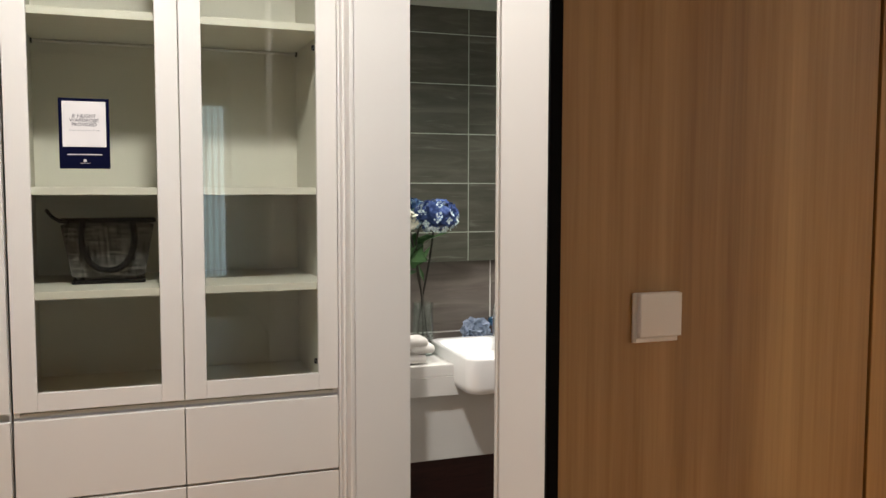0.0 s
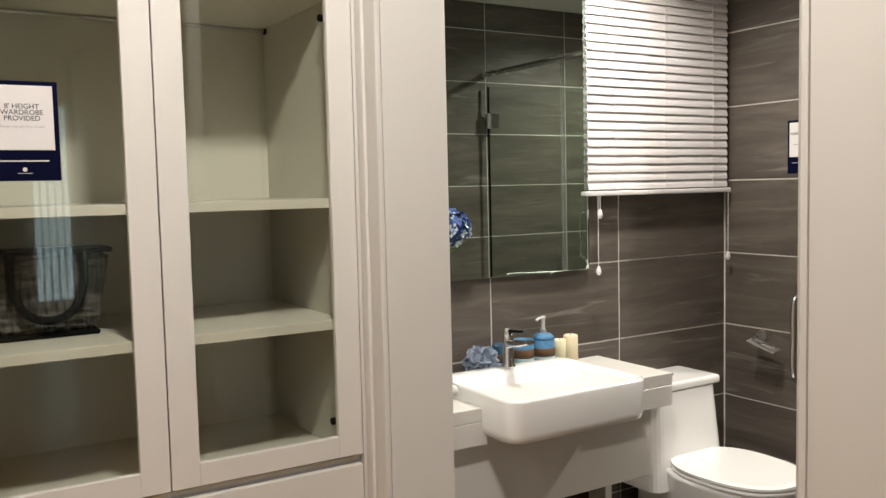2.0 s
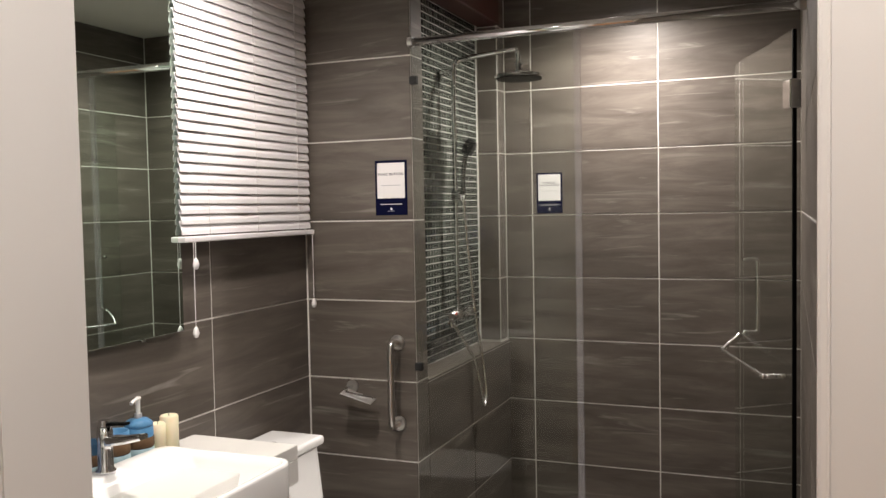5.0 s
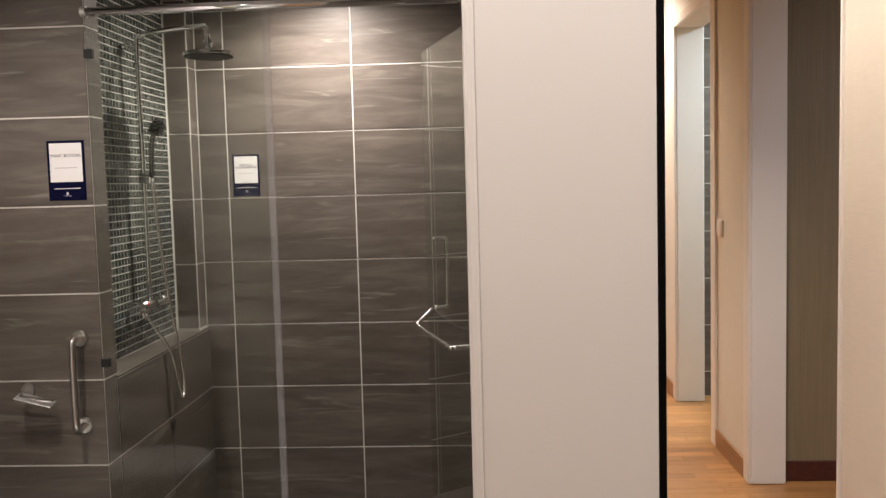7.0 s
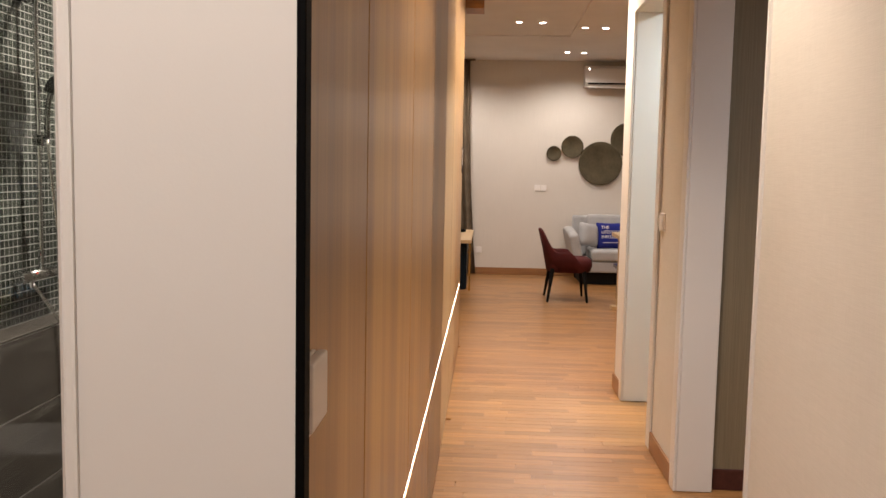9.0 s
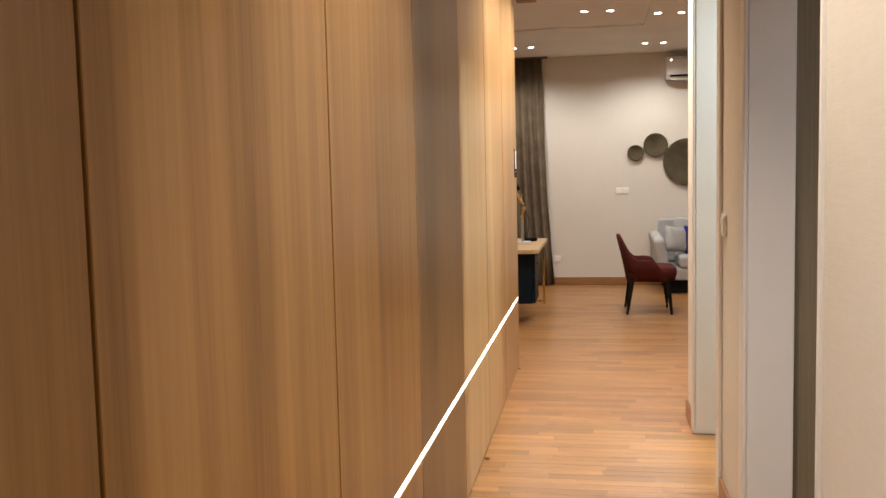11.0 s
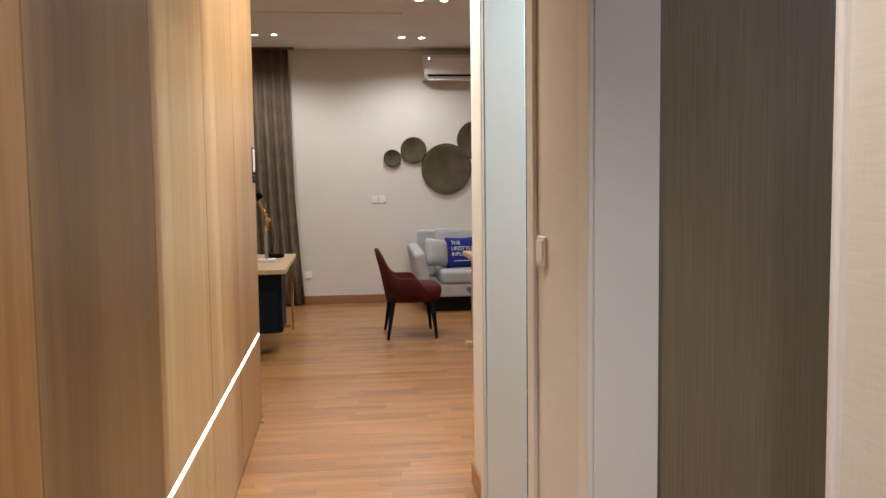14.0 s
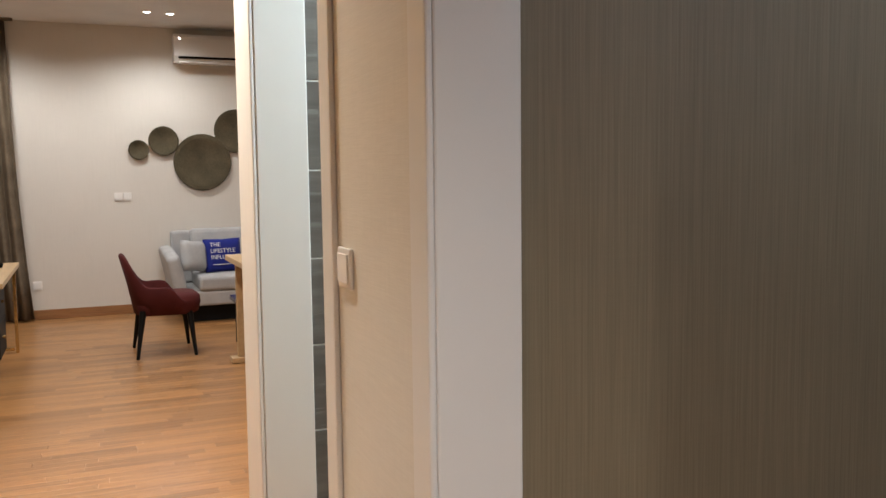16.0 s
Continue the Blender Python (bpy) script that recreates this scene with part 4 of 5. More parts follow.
part("towel_bar", tube([(0.60, 0.004, 0.985), (0.60, 0.065, 0.93), (0.55, 0.075, 0.92), (0.12, 0.075, 0.92), (0.08, 0.065, 0.92), (0.08, 0.004, 0.92)], 0.009, 12), M_BRIGHT, sdoor, smooth=True)

shower = thing("shower_set", 4.175, 3.362, 0.962, "chrome rain shower set with hand shower and hose", "shower")
part("mixer_body", cyl((-0.112, -0.06, 0), (0.112, -0.06, 0), 0.021), M_BRIGHT, shower, smooth=True)
for x in (-0.140, 0.140):
    part("knob", cyl((x - 0.029, -0.06, 0), (x + 0.029, -0.06, 0), 0.026), M_CHROME, shower)
for x in (-0.07, 0.07):
    part("wall_union", cyl((x, -0.002, 0), (x, -0.06, 0), 0.016, 0.014), M_CHROME, shower)
part("red_mark", cyl((-0.07, -0.079, 0.012), (-0.07, -0.083, 0.012), 0.006), material("red_mark", (0.5, 0.03, 0.02), 0.4), shower)
part("riser", tube([(0, -0.06, 0.02), (0, -0.06, 0.6), (0, -0.06, 1.06), (0, -0.08, 1.10), (0, -0.12, 1.115), (0, -0.33, 1.135), (0, -0.35, 1.125), (0, -0.357, 1.055)], 0.0105, 12), M_CHROME, shower, smooth=True)
part("wall_bracket", cyl((0, -0.002, 1.06), (0, -0.06, 1.06), 0.017, 0.014), M_CHROME, shower)
head = part("rain_head", lathe([(0.0, 0.0), (0.100, 0.0), (0.104, 0.004), (0.104, 0.012), (0.096, 0.016), (0.026, 0.020), (0.022, 0.030), (0.014, 0.034), (0.014, 0.048), (0.020, 0.05), (0.020, 0.062), (0.0, 0.064)], 36, (0, -0.357, 1.012)), M_CHROME, shower)
part("spray_plate", cyl((0, -0.357, 1.0085), (0, -0.357, 1.0118), 0.097, seg=36), M_GUNMETAL, head, "dark rubber spray plate")
part("slider", box(-0.018, -0.085, 0.50, 0.018, -0.045, 0.545, 0.004, 1), M_CHROME, shower)
part("hand_shower", tube([(0.0, -0.095, 0.53), (0.005, -0.10, 0.66), (0.01, -0.115, 0.72)], 0.011, 12), M_DARKCHROME, shower, smooth=True)
part("spray_face", cyl((0.012, -0.105, 0.742), (0.016, -0.14, 0.722), 0.036, 0.032), M_GUNMETAL, shower)
part("hose", tube([(0.0, -0.095, 0.53), (0.03, -0.10, 0.30), (0.075, -0.115, 0.0), (0.105, -0.14, -0.25), (0.085, -0.155, -0.37), (0.045, -0.16, -0.405), (0.02, -0.155, -0.33), (0.0, -0.135, -0.20), (-0.05, -0.10, -0.10), (-0.085, -0.07, -0.03)], 0.008, 10), M_BRIGHT, shower, smooth=True)
part("hose_nut", cyl((-0.085, -0.066, -0.045), (-0.085, -0.062, -0.015), 0.012, seg=12), M_CHROME, shower)
part("dark_collar", cyl((0.03, -0.06, 0), (0.034, -0.06, 0), 0.0215), M_GUNMETAL, shower)
beam2 = thing("pipe_boxing", 4.05, 3.245, 2.31, "dark brown timber boxing above the shower niche", "boxing")
part("board", box(0, 0, 0, 0.60, 0.11, 0.13, 0.004, 1), M_MAROON, beam2)

# ---- living room ----
M_RED = fabric("burgundy_fabric", (0.045, 0.006, 0.006), (0.10, 0.016, 0.014), 300)
M_BLACKWOOD = material("black_stained_wood", (0.006, 0.0055, 0.0055), 0.5, spec=0.15)
chair = thing("dining_chair", 10.45, 0.655, 0, "burgundy upholstered dining chair with low arms and black splayed legs", "chair")
for sx, sy in ((-1, 1), (1, 1), (-1, -1), (1, -1)):
    part("leg", cyl((sx * 0.265, sy * 0.215 + 0.005, 0.0), (sx * 0.20, sy * 0.17 - 0.005, 0.36), 0.012, 0.026, 14), M_BLACKWOOD, chair)
bm = loft([(rounded(0.42, 0.40, 0.10), 0.318, 0, -0.02), (rounded(0.47, 0.46, 0.12), 0.335, 0, -0.025), (rounded(0.49, 0.49, 0.13), 0.40, 0, -0.03), (rounded(0.48, 0.48, 0.13), 0.45, 0, -0.03), (rounded(0.42, 0.42, 0.12), 0.472, 0, -0.03), (rounded(0.2, 0.2, 0.08), 0.478, 0, -0.03)], close_top=True)
part("seat", bm, M_RED, chair, smooth=True)


def ease(u):
    u = min(1.0, max(0.0, u))
    return u * u * (3 - 2 * u)


bm = bmesh.new()
rings = []
N = 44
for i in range(N + 1):
    a = radians(-42 + 264 * i / N)
    c, s = math.cos(a), math.sin(a)
    x, y = 0.272 * math.copysign(abs(c) ** 0.75, c), 0.245 * math.copysign(abs(s) ** 0.8, s)
    back = ease((y - 0.11) / 0.125)
    front = ease((-y - 0.02) / 0.13)
    top = 0.545 + 0.245 * back ** 1.6 - 0.115 * front
    edge = Vector((x, y, 0))
    inward = Vector((-x, -y, 0)).normalized() * 0.034
    lean = Vector((0.012 * c, 0.075 * back, 0))
    low, mid_z = 0.325, (top + 0.34) / 2
    rings.append([bm.verts.new(p) for p in (
        edge * 0.90 + inward + Vector((0, 0, low + 0.03)), edge * 0.90 + Vector((0, 0, low)), edge * 0.985 + lean * 0.35 + Vector((0, 0, mid_z)),
        edge + lean + Vector((0, 0, top - 0.014)), edge + inward * 0.25 + lean + Vector((0, 0, top - 0.002)), edge + inward * 0.7 + lean + Vector((0, 0, top - 0.002)),
        edge + inward + lean + Vector((0, 0, top - 0.016)), edge * 0.985 + inward * 1.25 + lean * 0.35 + Vector((0, 0, mid_z)))])
for a, b in zip(rings, rings[1:]):
    for k in range(8):
        bm.faces.new((a[k], a[(k + 1) % 8], b[(k + 1) % 8], b[k]))
bm.faces.new(rings[0])
bm.faces.new(list(reversed(rings[-1])))
bmesh.ops.recalc_face_normals(bm, faces=bm.faces)
part("backrest", bm, M_RED, chair, "curved backrest running into low armrests", smooth=True)

M_SOFA = fabric("grey_linen", (0.36, 0.355, 0.35), (0.50, 0.495, 0.485), 260)
sofa = thing("sofa", 12.60, -0.50, 0, "light grey fabric sofa with sloped arms", "sofa")
part("base", box(-0.88, -0.90, 0.16, -0.05, 0.90, 0.30, 0.02, 2), M_SOFA, sofa)
part("plinth", box(-0.80, -0.84, 0.002, -0.06, 0.84, 0.1595), M_BLACKWOOD, sofa)
for y0 in (-0.72, 0.005):
    part("seat_cushion", box(-0.90, y0, 0.302, -0.24, y0 + 0.715, 0.44, 0.035, 3), M_SOFA, sofa, smooth=False)
    b = part("back_cushion", box(-0.09, y0, -0.25, 0.09, y0 + 0.715, 0.22, 0.05, 3), M_SOFA, sofa)
    b.matrix_basis = pose(-0.16, 0, 0.64, 0, 10, 0)
for s in (1, -1):
    a = part("arm", prism([(-0.90, 0.16), (-0.02, 0.16), (-0.02, 0.70), (-0.30, 0.71), (-0.90, 0.65)], -0.062, 0.062), M_SOFA, sofa)
    a.matrix_basis = pose(0, s * 0.83, 0, -s * 11, 0, 0)
    bv = a.modifiers.new("round", "BEVEL")
    bv.width, bv.segments = 0.04, 4
part("back_frame", box(-0.12, -0.90, 0.301, -0.01, 0.90, 0.84, 0.03, 3), M_SOFA, sofa)
for x in (-0.82, -0.1):
    for y in (-0.84, 0.84):
        part("leg", cyl((x, y, 0), (x, y, 0.16), 0.016, 0.022, 12), M_BLACKWOOD, sofa)
M_PILLOW = fabric("blue_pillow_cloth", (0.012, 0.018, 0.16), (0.02, 0.03, 0.24), 300)


def cushion(name, m, w, h, t, mat, label):
    ob = thing(name, 0, 0, 0, label, "cushion")
    ob.matrix_basis = m
    bm = bmesh.new()
    n = 10
    grid = {}
    for s in (1, -1):
        for i in range(n + 1):
            for j in range(n + 1):
                u, v = 2 * i / n - 1, 2 * j / n - 1
                edge = (1 - u ** 4) * (1 - v ** 4)
                if s == -1 and (i in (0, n) or j in (0, n)):
                    grid[s, i, j] = grid[1, i, j]
                    continue
                pinch = 1 - 0.05 * (1 - abs(u)) * abs(v) - 0.05 * (1 - abs(v)) * abs(u)
                grid[s, i, j] = bm.verts.new((u * w / 2 * pinch, -s * t / 2 * edge ** 0.6, v * h / 2 * pinch))
        for i in range(n):
            for j in range(n):
                q = [grid[s, i, j], grid[s, i + 1, j], grid[s, i + 1, j + 1], grid[s, i, j + 1]]
                bm.faces.new(q if s == 1 else list(reversed(q)))
    part("cover", bm, mat, ob, smooth=True)
    return ob


pil = cushion("scatter_cushion", pose(12.10, -0.06, 0.605, -14, 0, -80), 0.38, 0.34, 0.13, M_PILLOW, "royal blue cushion with white printed lettering leaning on the sofa")
for i, (words, off) in enumerate((("THE", -0.145), ("LIFESTYLE", -0.145), ("INFLUENCER", -0.145))):
    text(words, 0.058, pose(off, -0.0705, 0.095 - 0.062 * i, 90), M_PAPER, pil, align="LEFT")
part("small_print", box(-0.13, -0.0712, -0.105, 0.10, -0.0700, -0.099), M_PAPER, pil)
cushion("scatter_cushion", pose(12.02, 0.235, 0.615, -12, 8, -52), 0.31, 0.31, 0.15, M_SOFA, "light grey fabric cushion against the sofa arm")

M_LIGHTWOOD = wood("light_oak", (0.42, 0.27, 0.13), (0.52, 0.35, 0.18), (0.60, 0.43, 0.24), 0.4, (2, 26, 26))
table = thing("dining_table", 9.45, -0.27, 0, "light oak dining table on panel legs", "table")
part("tabletop", box(-0.42, -0.95, 0.760, 0.42, 0.52, 0.80, 0.004, 2), M_LIGHTWOOD, table)
for x in (-0.34, 0.34):
    part("panel_leg", box(x - 0.02, -0.85, 0.04, x + 0.02, 0.46, 0.7598, 0.003, 1), M_LIGHTWOOD, table)
    part("foot", box(x - 0.06, -0.93, 0, x + 0.06, 0.51, 0.0398, 0.004, 1), M_LIGHTWOOD, table)
low = thing("coffee_table", 10.36, -0.34, 0, "dark blue lacquered coffee table by the sofa", "coffee table")
part("top", box(-0.28, -0.45, 0.36, 0.28, 0.45, 0.395, 0.004, 2), material("blue_lacquer", (0.012, 0.02, 0.07), 0.15), low)
for x in (-0.24, 0.24):
    for y in (-0.40, 0.40):
        part("leg", cyl((x, y, 0), (x, y, 0.36), 0.012, seg=10), M_BLACKWOOD, low)

M_BRASS = material("brass", (0.62, 0.42, 0.17), 0.25, 1.0)
desk = thing("desk", 10.18, 1.70, 0, "light oak desk with slim brass legs", "desk")
part("desktop", box(-0.78, 0, 0.685, 0.78, 0.65, 0.72, 0.003, 2), M_LIGHTWOOD, desk)
for x in (-0.72, 0.74):
    for y in ((0.04, 0.60) if x > 0 else (0.60,)):
        part("leg", box(x - 0.012, y - 0.012, 0, x + 0.012, y + 0.012, 0.6848, 0.002, 1), M_BRASS, desk)
part("brass_stretcher", box(0.728, 0.06, 0.02, 0.752, 0.58, 0.04, 0.002, 1), M_BRASS, desk)
M_INKBLUE = painted("ink_blue_lacquer", (0.004, 0.010, 0.017), 0.5, 0.05)
M_INKBLUE.node_tree.nodes["Principled BSDF"].inputs["Specular IOR Level"].default_value = 0.12
ped = thing("drawer_pedestal", 9.85, 1.745, 0.0, "ink blue drawer pedestal under the desk", "drawers")
part("body", box(-0.30, 0.02, 0.20, 0.20, 0.55, 0.6845, 0.004, 1), M_INKBLUE, ped)
for i in range(2):
    d = part("drawer_front", box(-0.298, 0.0, 0.204 + i * 0.24, 0.198, 0.019, 0.44 + i * 0.24, 0.003, 1), M_INKBLUE, ped)
    part("knob", cyl((-0.05, -0.015, 0.32 + i * 0.24), (-0.05, -0.0002, 0.32 + i * 0.24), 0.01, seg=12), M_BRASS, d)
part("plinth", box(-0.12, 0.25, 0, 0.12, 0.50, 0.1995), M_BLACK, ped)
lamp = thing("desk_lamp", 10.10, 1.90, 0.72, "brass jointed desk lamp with black shade on a white base", "lamp")
M_MARBLE = painted("white_marble", (0.72, 0.70, 0.67), 0.3, 0.08)
part("base", box(-0.075, -0.075, 0, 0.075, 0.075, 0.03, 0.004, 2), M_MARBLE, lamp)
part("lower_post", cyl((0, 0, 0.03), (0, 0, 0.27), 0.014), M_STEEL, lamp)
part("joint", ball((0, 0, 0.28), 0.022), M_BRASS, lamp, smooth=True)
part("middle_arm", cyl((0, 0, 0.28), (0.0, -0.02, 0.36), 0.017), M_BRASS, lamp)
part("upper_pole", cyl((0, 0, 0.29), (0, 0, 0.50), 0.006), M_BRASS, lamp)
part("clamp", ball((0, -0.004, 0.40), 0.019), M_BRASS, lamp, smooth=True)
part("elbow", cyl((-0.02, -0.02, 0.36), (0.02, -0.02, 0.36), 0.020), M_BRASS, lamp)
part("upper_arm", cyl((0, -0.02, 0.36), (0, 0.06, 0.53), 0.012), M_BRASS, lamp)
part("shade", lathe([(0.0, 0.128), (0.030, 0.122), (0.055, 0.095), (0.068, 0.055), (0.070, 0.0), (0.066, 0.002), (0.05, 0.08), (0.0, 0.11)], 24), M_BLACK, lamp, smooth=True).matrix_basis = pose(0, 0.075, 0.52, -28)
part("flex", tube([(0.02, 0.0, 0.03), (0.035, -0.05, 0.12), (0.02, -0.06, 0.25), (0.0, -0.025, 0.35)], 0.003, 6), M_BLACK, lamp)
tray = thing("desk_tray", 10.55, 1.86, 0.7202, "small black tray on the desk", "tray")
part("dish", lathe([(0.06, 0.0), (0.075, 0.004), (0.08, 0.03), (0.076, 0.03), (0.07, 0.008), (0.0, 0.006)], 20), M_BLACK, tray, smooth=True)

M_CURTAIN = fabric("taupe_curtain", (0.085, 0.064, 0.042), (0.22, 0.17, 0.115), 160)
curtain = thing("curtain", FAR_X - 0.09, 1.70, 0.015, "taupe floor-length curtain hanging in deep folds", "curtain")


def drape(y0, y1, folds, name, mat, depth=0.035):
    bm = bmesh.new()
    n = folds * 10
    rows = []
    for z, amp in ((0, 1.25), (0.4, 1.1), (1.2, 1.0), (2.2, 0.8), (CEIL - 0.035, 0.6)):
        row = []
        for i in range(n + 1):
            u = i / n
            shrink = 0.13 * (1 - z / CEIL) ** 2
            row.append(bm.verts.new((depth * amp * math.sin(2 * math.pi * folds * u + 0.4 * math.sin(9 * u)), y0 + (y1 - y0) * u - shrink * (1 - u), z)))
        rows.append(row)
    for a, b in zip(rows, rows[1:]):
        for i in range(n):
            bm.faces.new((a[i], a[i + 1], b[i + 1], b[i]))
    ob = part(name, bm, mat, curtain, smooth=True)
    so = ob.modifiers.new("thick", "SOLIDIFY")
    so.thickness = 0.004
    return ob


drape(0.12, 1.3, 12, "drape", M_CURTAIN)
part("track", box(-0.04, 0.05, CEIL - 0.035, 0.04, 1.4, CEIL - 0.017), M_CURTAIN, curtain)

M_RATTAN = fabric("woven_seagrass", (0.05, 0.041, 0.023), (0.13, 0.105, 0.062), 120)


def woven_disc(y, z, r):
    ob = thing("wall_basket", FAR_X - 0.001, y, z, "dark woven seagrass wall basket plate", "wall decor", "woven plates on the wall")
    prof = [(0.0, 0.018)]
    k = max(5, int(r / 0.02))
    for i in range(1, k + 1):
        rr = r * i / k
        prof += [(rr - r / k * 0.5, 0.022 + 0.012 * (i / k) ** 2), (rr, 0.016 + 0.016 * (i / k) ** 2)]
    prof += [(r * 1.01, 0.02), (r * 0.97, 0.0), (0.0, 0.0)]
    o = part("weave", lathe(prof, 40), M_RATTAN, ob, smooth=True)
    o.matrix_basis = pose(0, 0, 0, 0, -90, 0)
    q = part("rim", lathe([(r * 0.97, 0.030), (r, 0.040), (r * 1.025, 0.030), (r, 0.02)], 40), M_RATTAN, ob, smooth=True)
    q.matrix_basis = pose(0, 0, 0, 0, -90, 0)
    return ob


woven_disc(0.665, 1.665, 0.098)
woven_disc(0.42, 1.757, 0.146)
woven_disc(0.04, 1.54, 0.285)
woven_disc(-0.31, 1.865, 0.22)
for y in (0.875, 0.79):
    switch_plate("light_switch", pose(FAR_X - 0.0095, y, 1.195, 0, 0, -90), 0.080, 0.084, "white rocker switch on the living room wall", 1)
switch_plate("wall_socket", pose(FAR_X - 0.0095, 1.655, 0.335, 0, 0, -90), 0.086, 0.086, "white wall socket near the curtain", 1, "socket")
ac = thing("air_conditioner", FAR_X - 0.001, -0.16, 2.53, "white wall-mounted split air conditioner", "air conditioner")
part("body", prism([(0, 0.02), (0, 0.29), (-0.17, 0.29), (-0.215, 0.25), (-0.215, 0.07), (-0.17, 0.02)], -0.46, 0.46), M_WHITE, ac)
part("louvre", box(-0.19, -0.42, 0.004, -0.08, 0.42, 0.018, 0.003, 1), M_WHITE, ac)
part("outlet_slot", box(-0.2155, -0.42, 0.045, -0.20, 0.42, 0.066), M_BLACK, ac)
part("indicator", box(-0.2165, 0.40, 0.235, -0.2155, 0.412, 0.25), M_LED, ac)


def downlight(x, y, z, r=0.030):
    ob = thing("downlight", x, y, z, "small round recessed ceiling downlight, lit", "ceiling light", "recessed downlights")
    part("bezel", lathe([(r, 0.0), (r + 0.008, -0.004), (r + 0.012, -0.001), (r + 0.012, 0.0)], 24), M_SWITCH, ob)
    part("lens", cyl((0, 0, -0.003), (0, 0, -0.0005), r - 0.001, seg=24), M_BULB, ob)
    return ob


for x, y in DOWNLIGHTS:
    downlight(x, y, CEIL + (0.015 if 0.7 < y < 2.6 and x < 10.6 else 0))
for x, y in CORRIDOR_LIGHTS + BED_LIGHTS:
    downlight(x, y, CEIL)
# (3.0, -1.3) is a fitting drawn for the added side room lamp
for x, y in BATH_LIGHTS + [(5.55, -0.75), (3.0, -1.3)]:
    downlight(x, y, BATH_CEIL if y > 1.9 else CEIL)

# bedroom window's pale vertical blinds, seen mirrored in the wardrobe glass; the vanes glow to stand in for daylight
M_VANE = glow("vane_daylight_glow", (0.55, 0.72, 0.80), 3.8)
vb = thing("vertical_blind", 1.75, -4.97, 0.25, "pale blue vertical blind at the bedroom window, its daylight set as glow", "blind")
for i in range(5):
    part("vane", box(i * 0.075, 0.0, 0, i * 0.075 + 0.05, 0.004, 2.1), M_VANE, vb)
part("head_rail", box(-0.02, -0.005, 2.101, 0.40, 0.03, 2.14), M_SWITCH, vb)

# ---- pieces: tiles, mosaic, floor strips ----
piece_meshes = {}


def slab_mesh(w, h, t, mat, chamfer=0.0012):
    """Chamfered slab in the x-z plane, front towards -y, origin at its centre."""
    key = (round(w, 4), round(h, 4), round(t, 4), mat.name)
    if key not in piece_meshes:
        c = chamfer
        vs = [(sx * w / 2, t / 2, sz * h / 2) for sx, sz in ((-1, -1), (1, -1), (1, 1), (-1, 1))]
        vs += [(sx * w / 2, -t / 2 + c, sz * h / 2) for sx, sz in ((-1, -1), (1, -1), (1, 1), (-1, 1))]
        vs += [(sx * (w / 2 - c), -t / 2, sz * (h / 2 - c)) for sx, sz in ((-1, -1), (1, -1), (1, 1), (-1, 1))]
        fs = [(8, 9, 10, 11)]
        for i in range(4):
            j = (i + 1) % 4
            fs += [(4 + i, 4 + j, 8 + j, 8 + i), (i, j, 4 + j, 4 + i)]
        me = bpy.data.meshes.new("piece")
        me.from_pydata(vs, [], fs)
        me.materials.append(mat)
        piece_meshes[key] = me
    return piece_meshes[key]


def piece(name, w, h, t, mat, parent, m):
    ob = new(name, slab_mesh(w, h, t, mat))
    ob.parent = parent
    ob.matrix_basis = m
    return ob


ROWS_Z = [-0.1435 + 0.3065 * i for i in range(10)]
GAP, TILE_T = 0.0055, 0.002


def tile_field(parent, us, z0, z1, place):
    """Stone tiles between the given joints along u, in the common rows."""
    for a, b in zip(us, us[1:]):
        for lo, hi in zip(ROWS_Z, ROWS_Z[1:]):
            lo, hi = max(lo, z0), min(hi, z1)
            if hi - lo < 0.02:
                continue
            piece("tile", abs(b - a) - GAP, hi - lo - GAP, TILE_T, M_TILE, parent, place((a + b) / 2, (lo + hi) / 2))


def setting(name):
    return bpy.data.objects[name]


T2 = TILE_T / 2
tile_field(setting("wall_bath_north"), [1.83, 2.376, 2.987, 3.593], BATH_FLOOR, BATH_CEIL, lambda u, z: pose(u, 3.7165 - T2, z))
tile_field(setting("wall_bath_east_stub"), [3.247, 3.713], BATH_FLOOR, BATH_CEIL, lambda u, z: pose(3.5955 - T2, u, z, 0, 0, -90))
tile_field(setting("wall_bath_east_stub"), [3.594, 3.70], SHOWER_FLOOR, BATH_CEIL, lambda u, z: pose(u, 3.2485 - T2, z))
tile_field(setting("shower_ledge"), [3.70, 4.215, 4.757], SHOWER_FLOOR, 0.757, lambda u, z: pose(u, 3.2485 - T2, z))
tile_field(setting("wall_shower_east"), [1.895, 2.511, 3.121, 3.258], SHOWER_FLOOR, BATH_CEIL, lambda u, z: pose(4.7595 - T2, u, z, 0, 0, -90))
tile_field(setting("wall_niche_pier"), [3.262, 3.3655], 0.769, BATH_CEIL, lambda u, z: pose(4.6575 - T2, u, z, 0, 0, -90))
tile_field(setting("wall_niche_pier"), [4.657, 4.757], 0.769, BATH_CEIL, lambda u, z: pose(u, 3.2605 - T2, z))
tile_field(setting("wall_bath_south"), [1.84, 2.376, 2.987, 3.593, 4.20, 4.757], SHOWER_FLOOR, BATH_CEIL, lambda u, z: pose(u, 1.8925 + T2, z, 0, 0, 180))
tile_field(setting("wall_second_bath"), [0.51, -0.10, -0.71, -1.32], 0.0, CEIL, lambda u, z: pose(6.2925 - T2, u, z, 0, 0, -90))

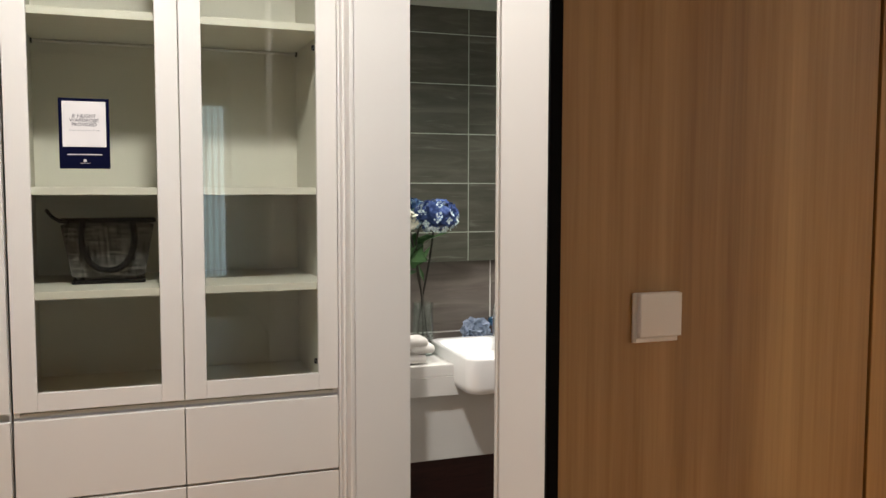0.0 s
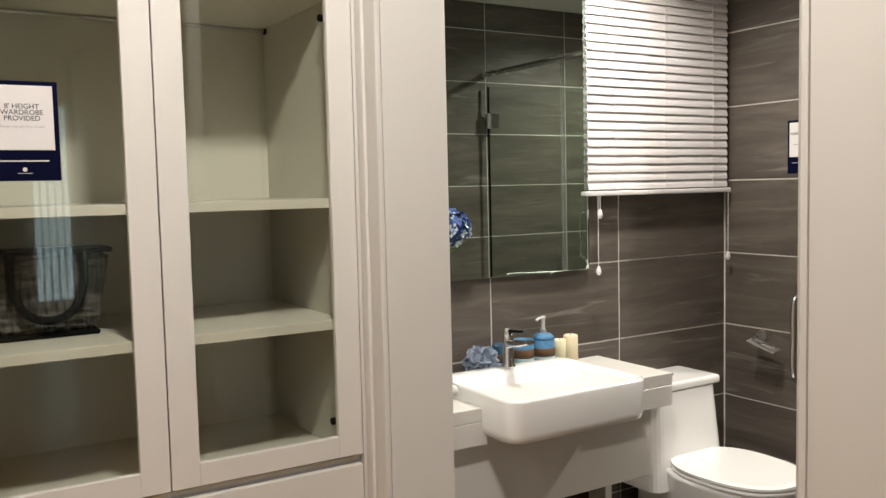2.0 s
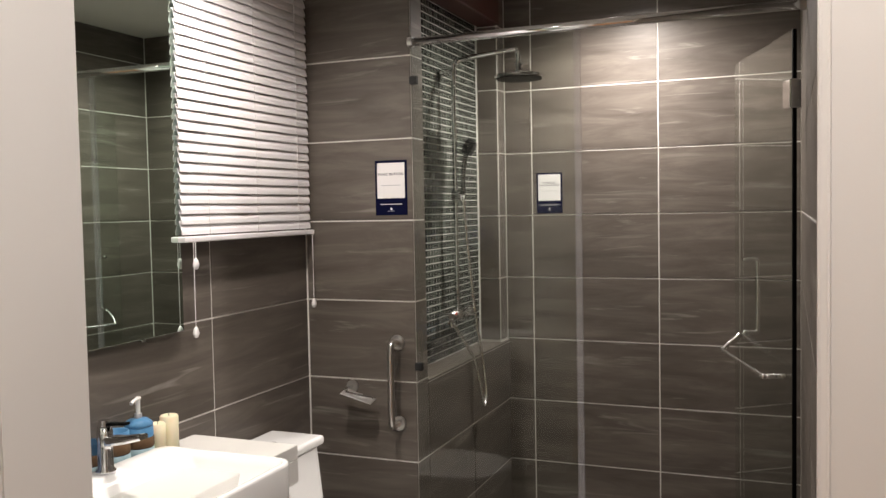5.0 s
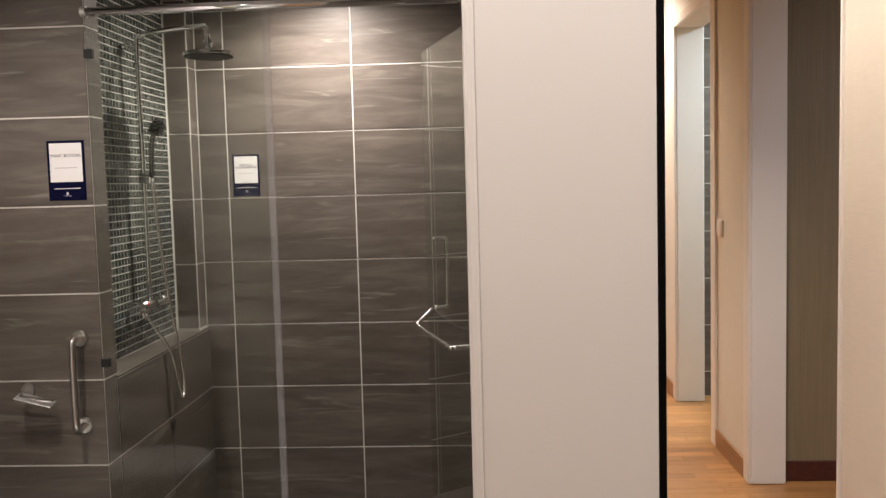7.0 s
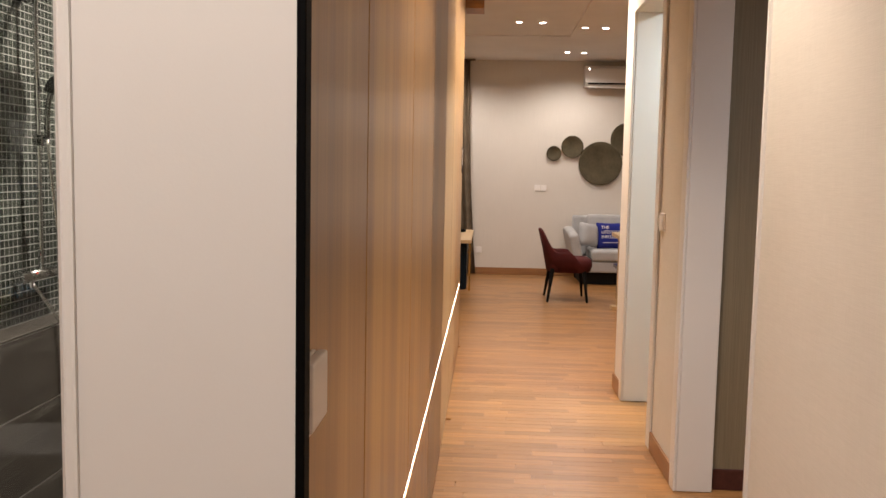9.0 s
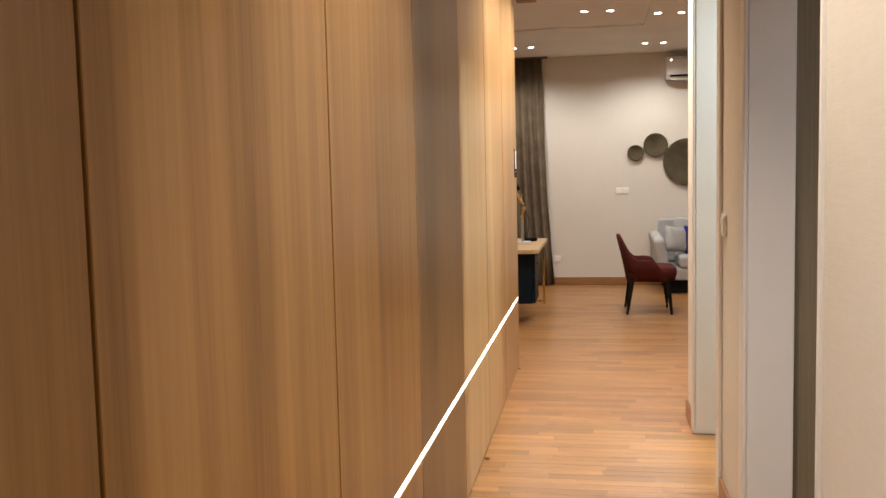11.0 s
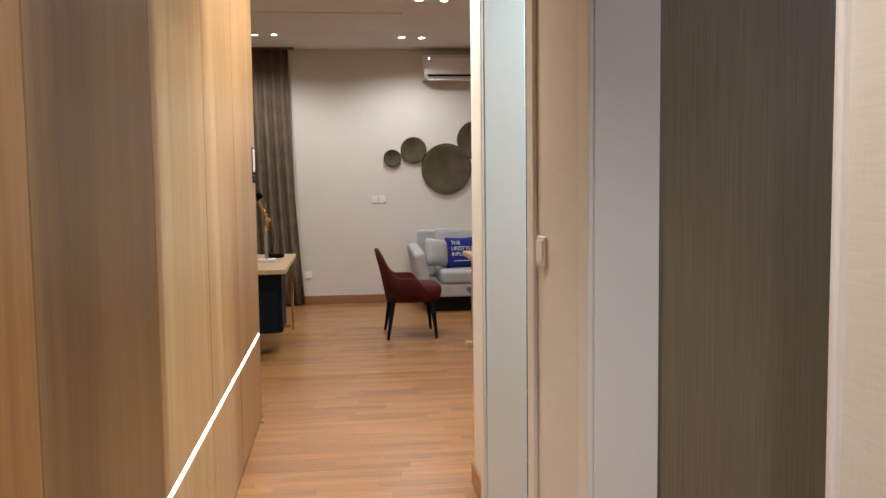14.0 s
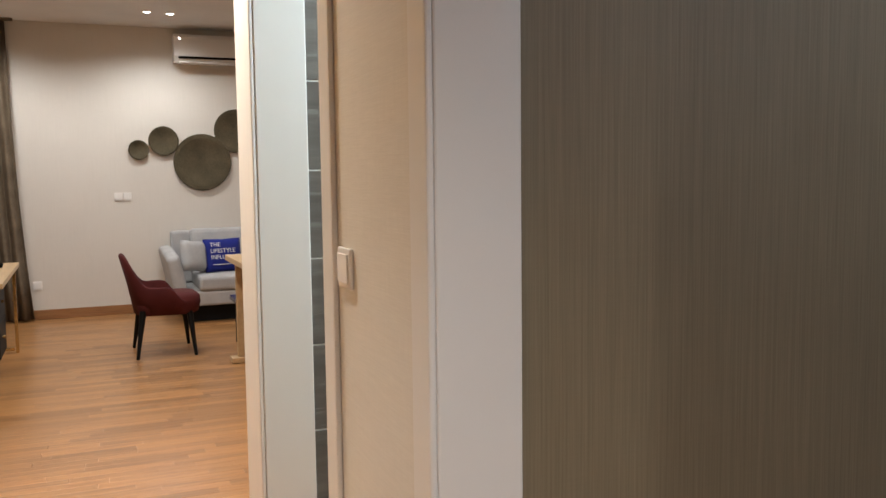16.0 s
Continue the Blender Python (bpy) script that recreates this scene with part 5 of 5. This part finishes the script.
# mosaic: the middle stretch as single pieces, the rest joined
MP = 0.0303
mosaic_back = setting("wall_niche_back")
t, n, l, p = nodes_of(M_MOSAIC)
info = n.new("ShaderNodeNewGeometry")
set_colour(M_MOSAIC, ramp(M_MOSAIC, info.outputs["Random Per Island"], [(0.0, (0.030, 0.035, 0.031)), (0.6, (0.048, 0.053, 0.047)), (1.0, (0.075, 0.082, 0.072))]))
M_MOSAIC_ONE = material("mosaic_glaze_single", (0.022, 0.026, 0.022), 0.16)
info = M_MOSAIC_ONE.node_tree.nodes.new("ShaderNodeObjectInfo")
set_colour(M_MOSAIC_ONE, ramp(M_MOSAIC_ONE, info.outputs["Random"], [(0.0, (0.030, 0.035, 0.031)), (0.6, (0.048, 0.053, 0.047)), (1.0, (0.075, 0.082, 0.072))]))
verts, faces = [], []
src = slab_mesh(MP - 0.0036, MP - 0.0036, 0.001, M_MOSAIC, 0.0005)
sv, sf = [v.co.copy() for v in src.vertices], [tuple(q.vertices) for q in src.polygons]
for i in range(31):
    for j in range(60):
        x, z = 3.715 + i * MP, 0.785 + j * MP
        if z > BATH_CEIL - 0.02:
            continue
        if 9 <= i < 19 and 4 <= j < 34:
            piece("mosaic_tile", MP - 0.0036, MP - 0.0036, 0.001, M_MOSAIC_ONE, mosaic_back, pose(x, 3.3668, z))
        else:
            k = len(verts)
            verts += [(v.x + x, v.y + 3.3668, v.z + z) for v in sv]
            faces += [tuple(k + q for q in f) for f in sf]
me = bpy.data.meshes.new("mosaic_rest")
me.from_pydata(verts, [], faces)
me.materials.append(M_MOSAIC)
rest = new("mosaic_rest", me)
rest.parent = mosaic_back
tagged(rest, "dark glazed mosaic tiles with pale grout", "", "", "stuff")

# floor strips across the corridor and living room
SW = 0.066
verts, faces, count = [], [], 0
rng = random.Random(11)
corridor_floor = setting("floor_corridor")
strip_len = [0.40, 0.48, 0.56]
x = 1.70
while x < FAR_X - 0.02:
    y0, y1 = (0.69 if x < 2.2 else 0.0, 1.757)
    if x > 3.70:
        y0 = -2.6
    if x > 6.5:
        y0 = -3.2
    if x > 7.80:
        y1 = 4.2
    y = y0 - rng.uniform(0.0, 0.4)
    while y < y1:
        ln = rng.choice(strip_len)
        a, b = max(y, y0), min(y + ln, y1)
        if b - a > 0.03:
            if 3.6 < x < 5.7 and a > 0.2 and count < 300:
                ob = piece("floor_strip", round(b - a, 2) - 0.0006, SW - 0.0006, 0.010, M_FLOOR, corridor_floor, pose(x + SW / 2, (a + b) / 2, -0.007) @ pose(0, 0, 0, -90, 0, 90))
                count += 1
            else:
                k = len(verts)
                g, c = 0.0003, 0.0008
                verts += [(x + g, a + g, -0.012), (x + SW - g, a + g, -0.012), (x + SW - g, b - g, -0.012), (x + g, b - g, -0.012)]
                verts += [(x + g, a + g, -0.002 - c), (x + SW - g, a + g, -0.002 - c), (x + SW - g, b - g, -0.002 - c), (x + g, b - g, -0.002 - c)]
                verts += [(x + g + c, a + g + c, -0.002), (x + SW - g - c, a + g + c, -0.002), (x + SW - g - c, b - g - c, -0.002), (x + g + c, b - g - c, -0.002)]
                faces.append((k + 8, k + 9, k + 10, k + 11))
                for i in range(4):
                    j = (i + 1) % 4
                    faces += [(k + i, k + j, k + 4 + j, k + 4 + i), (k + 4 + i, k + 4 + j, k + 8 + j, k + 8 + i)]
        y += ln
    x += SW
me = bpy.data.meshes.new("floor_strips")
me.from_pydata(verts, [], faces)
me.materials.append(M_FLOOR_REST)
rest = new("floor_strips", me)
rest.parent = corridor_floor
tagged(rest, "warm oak floor strips laid across the corridor", "", "", "stuff")
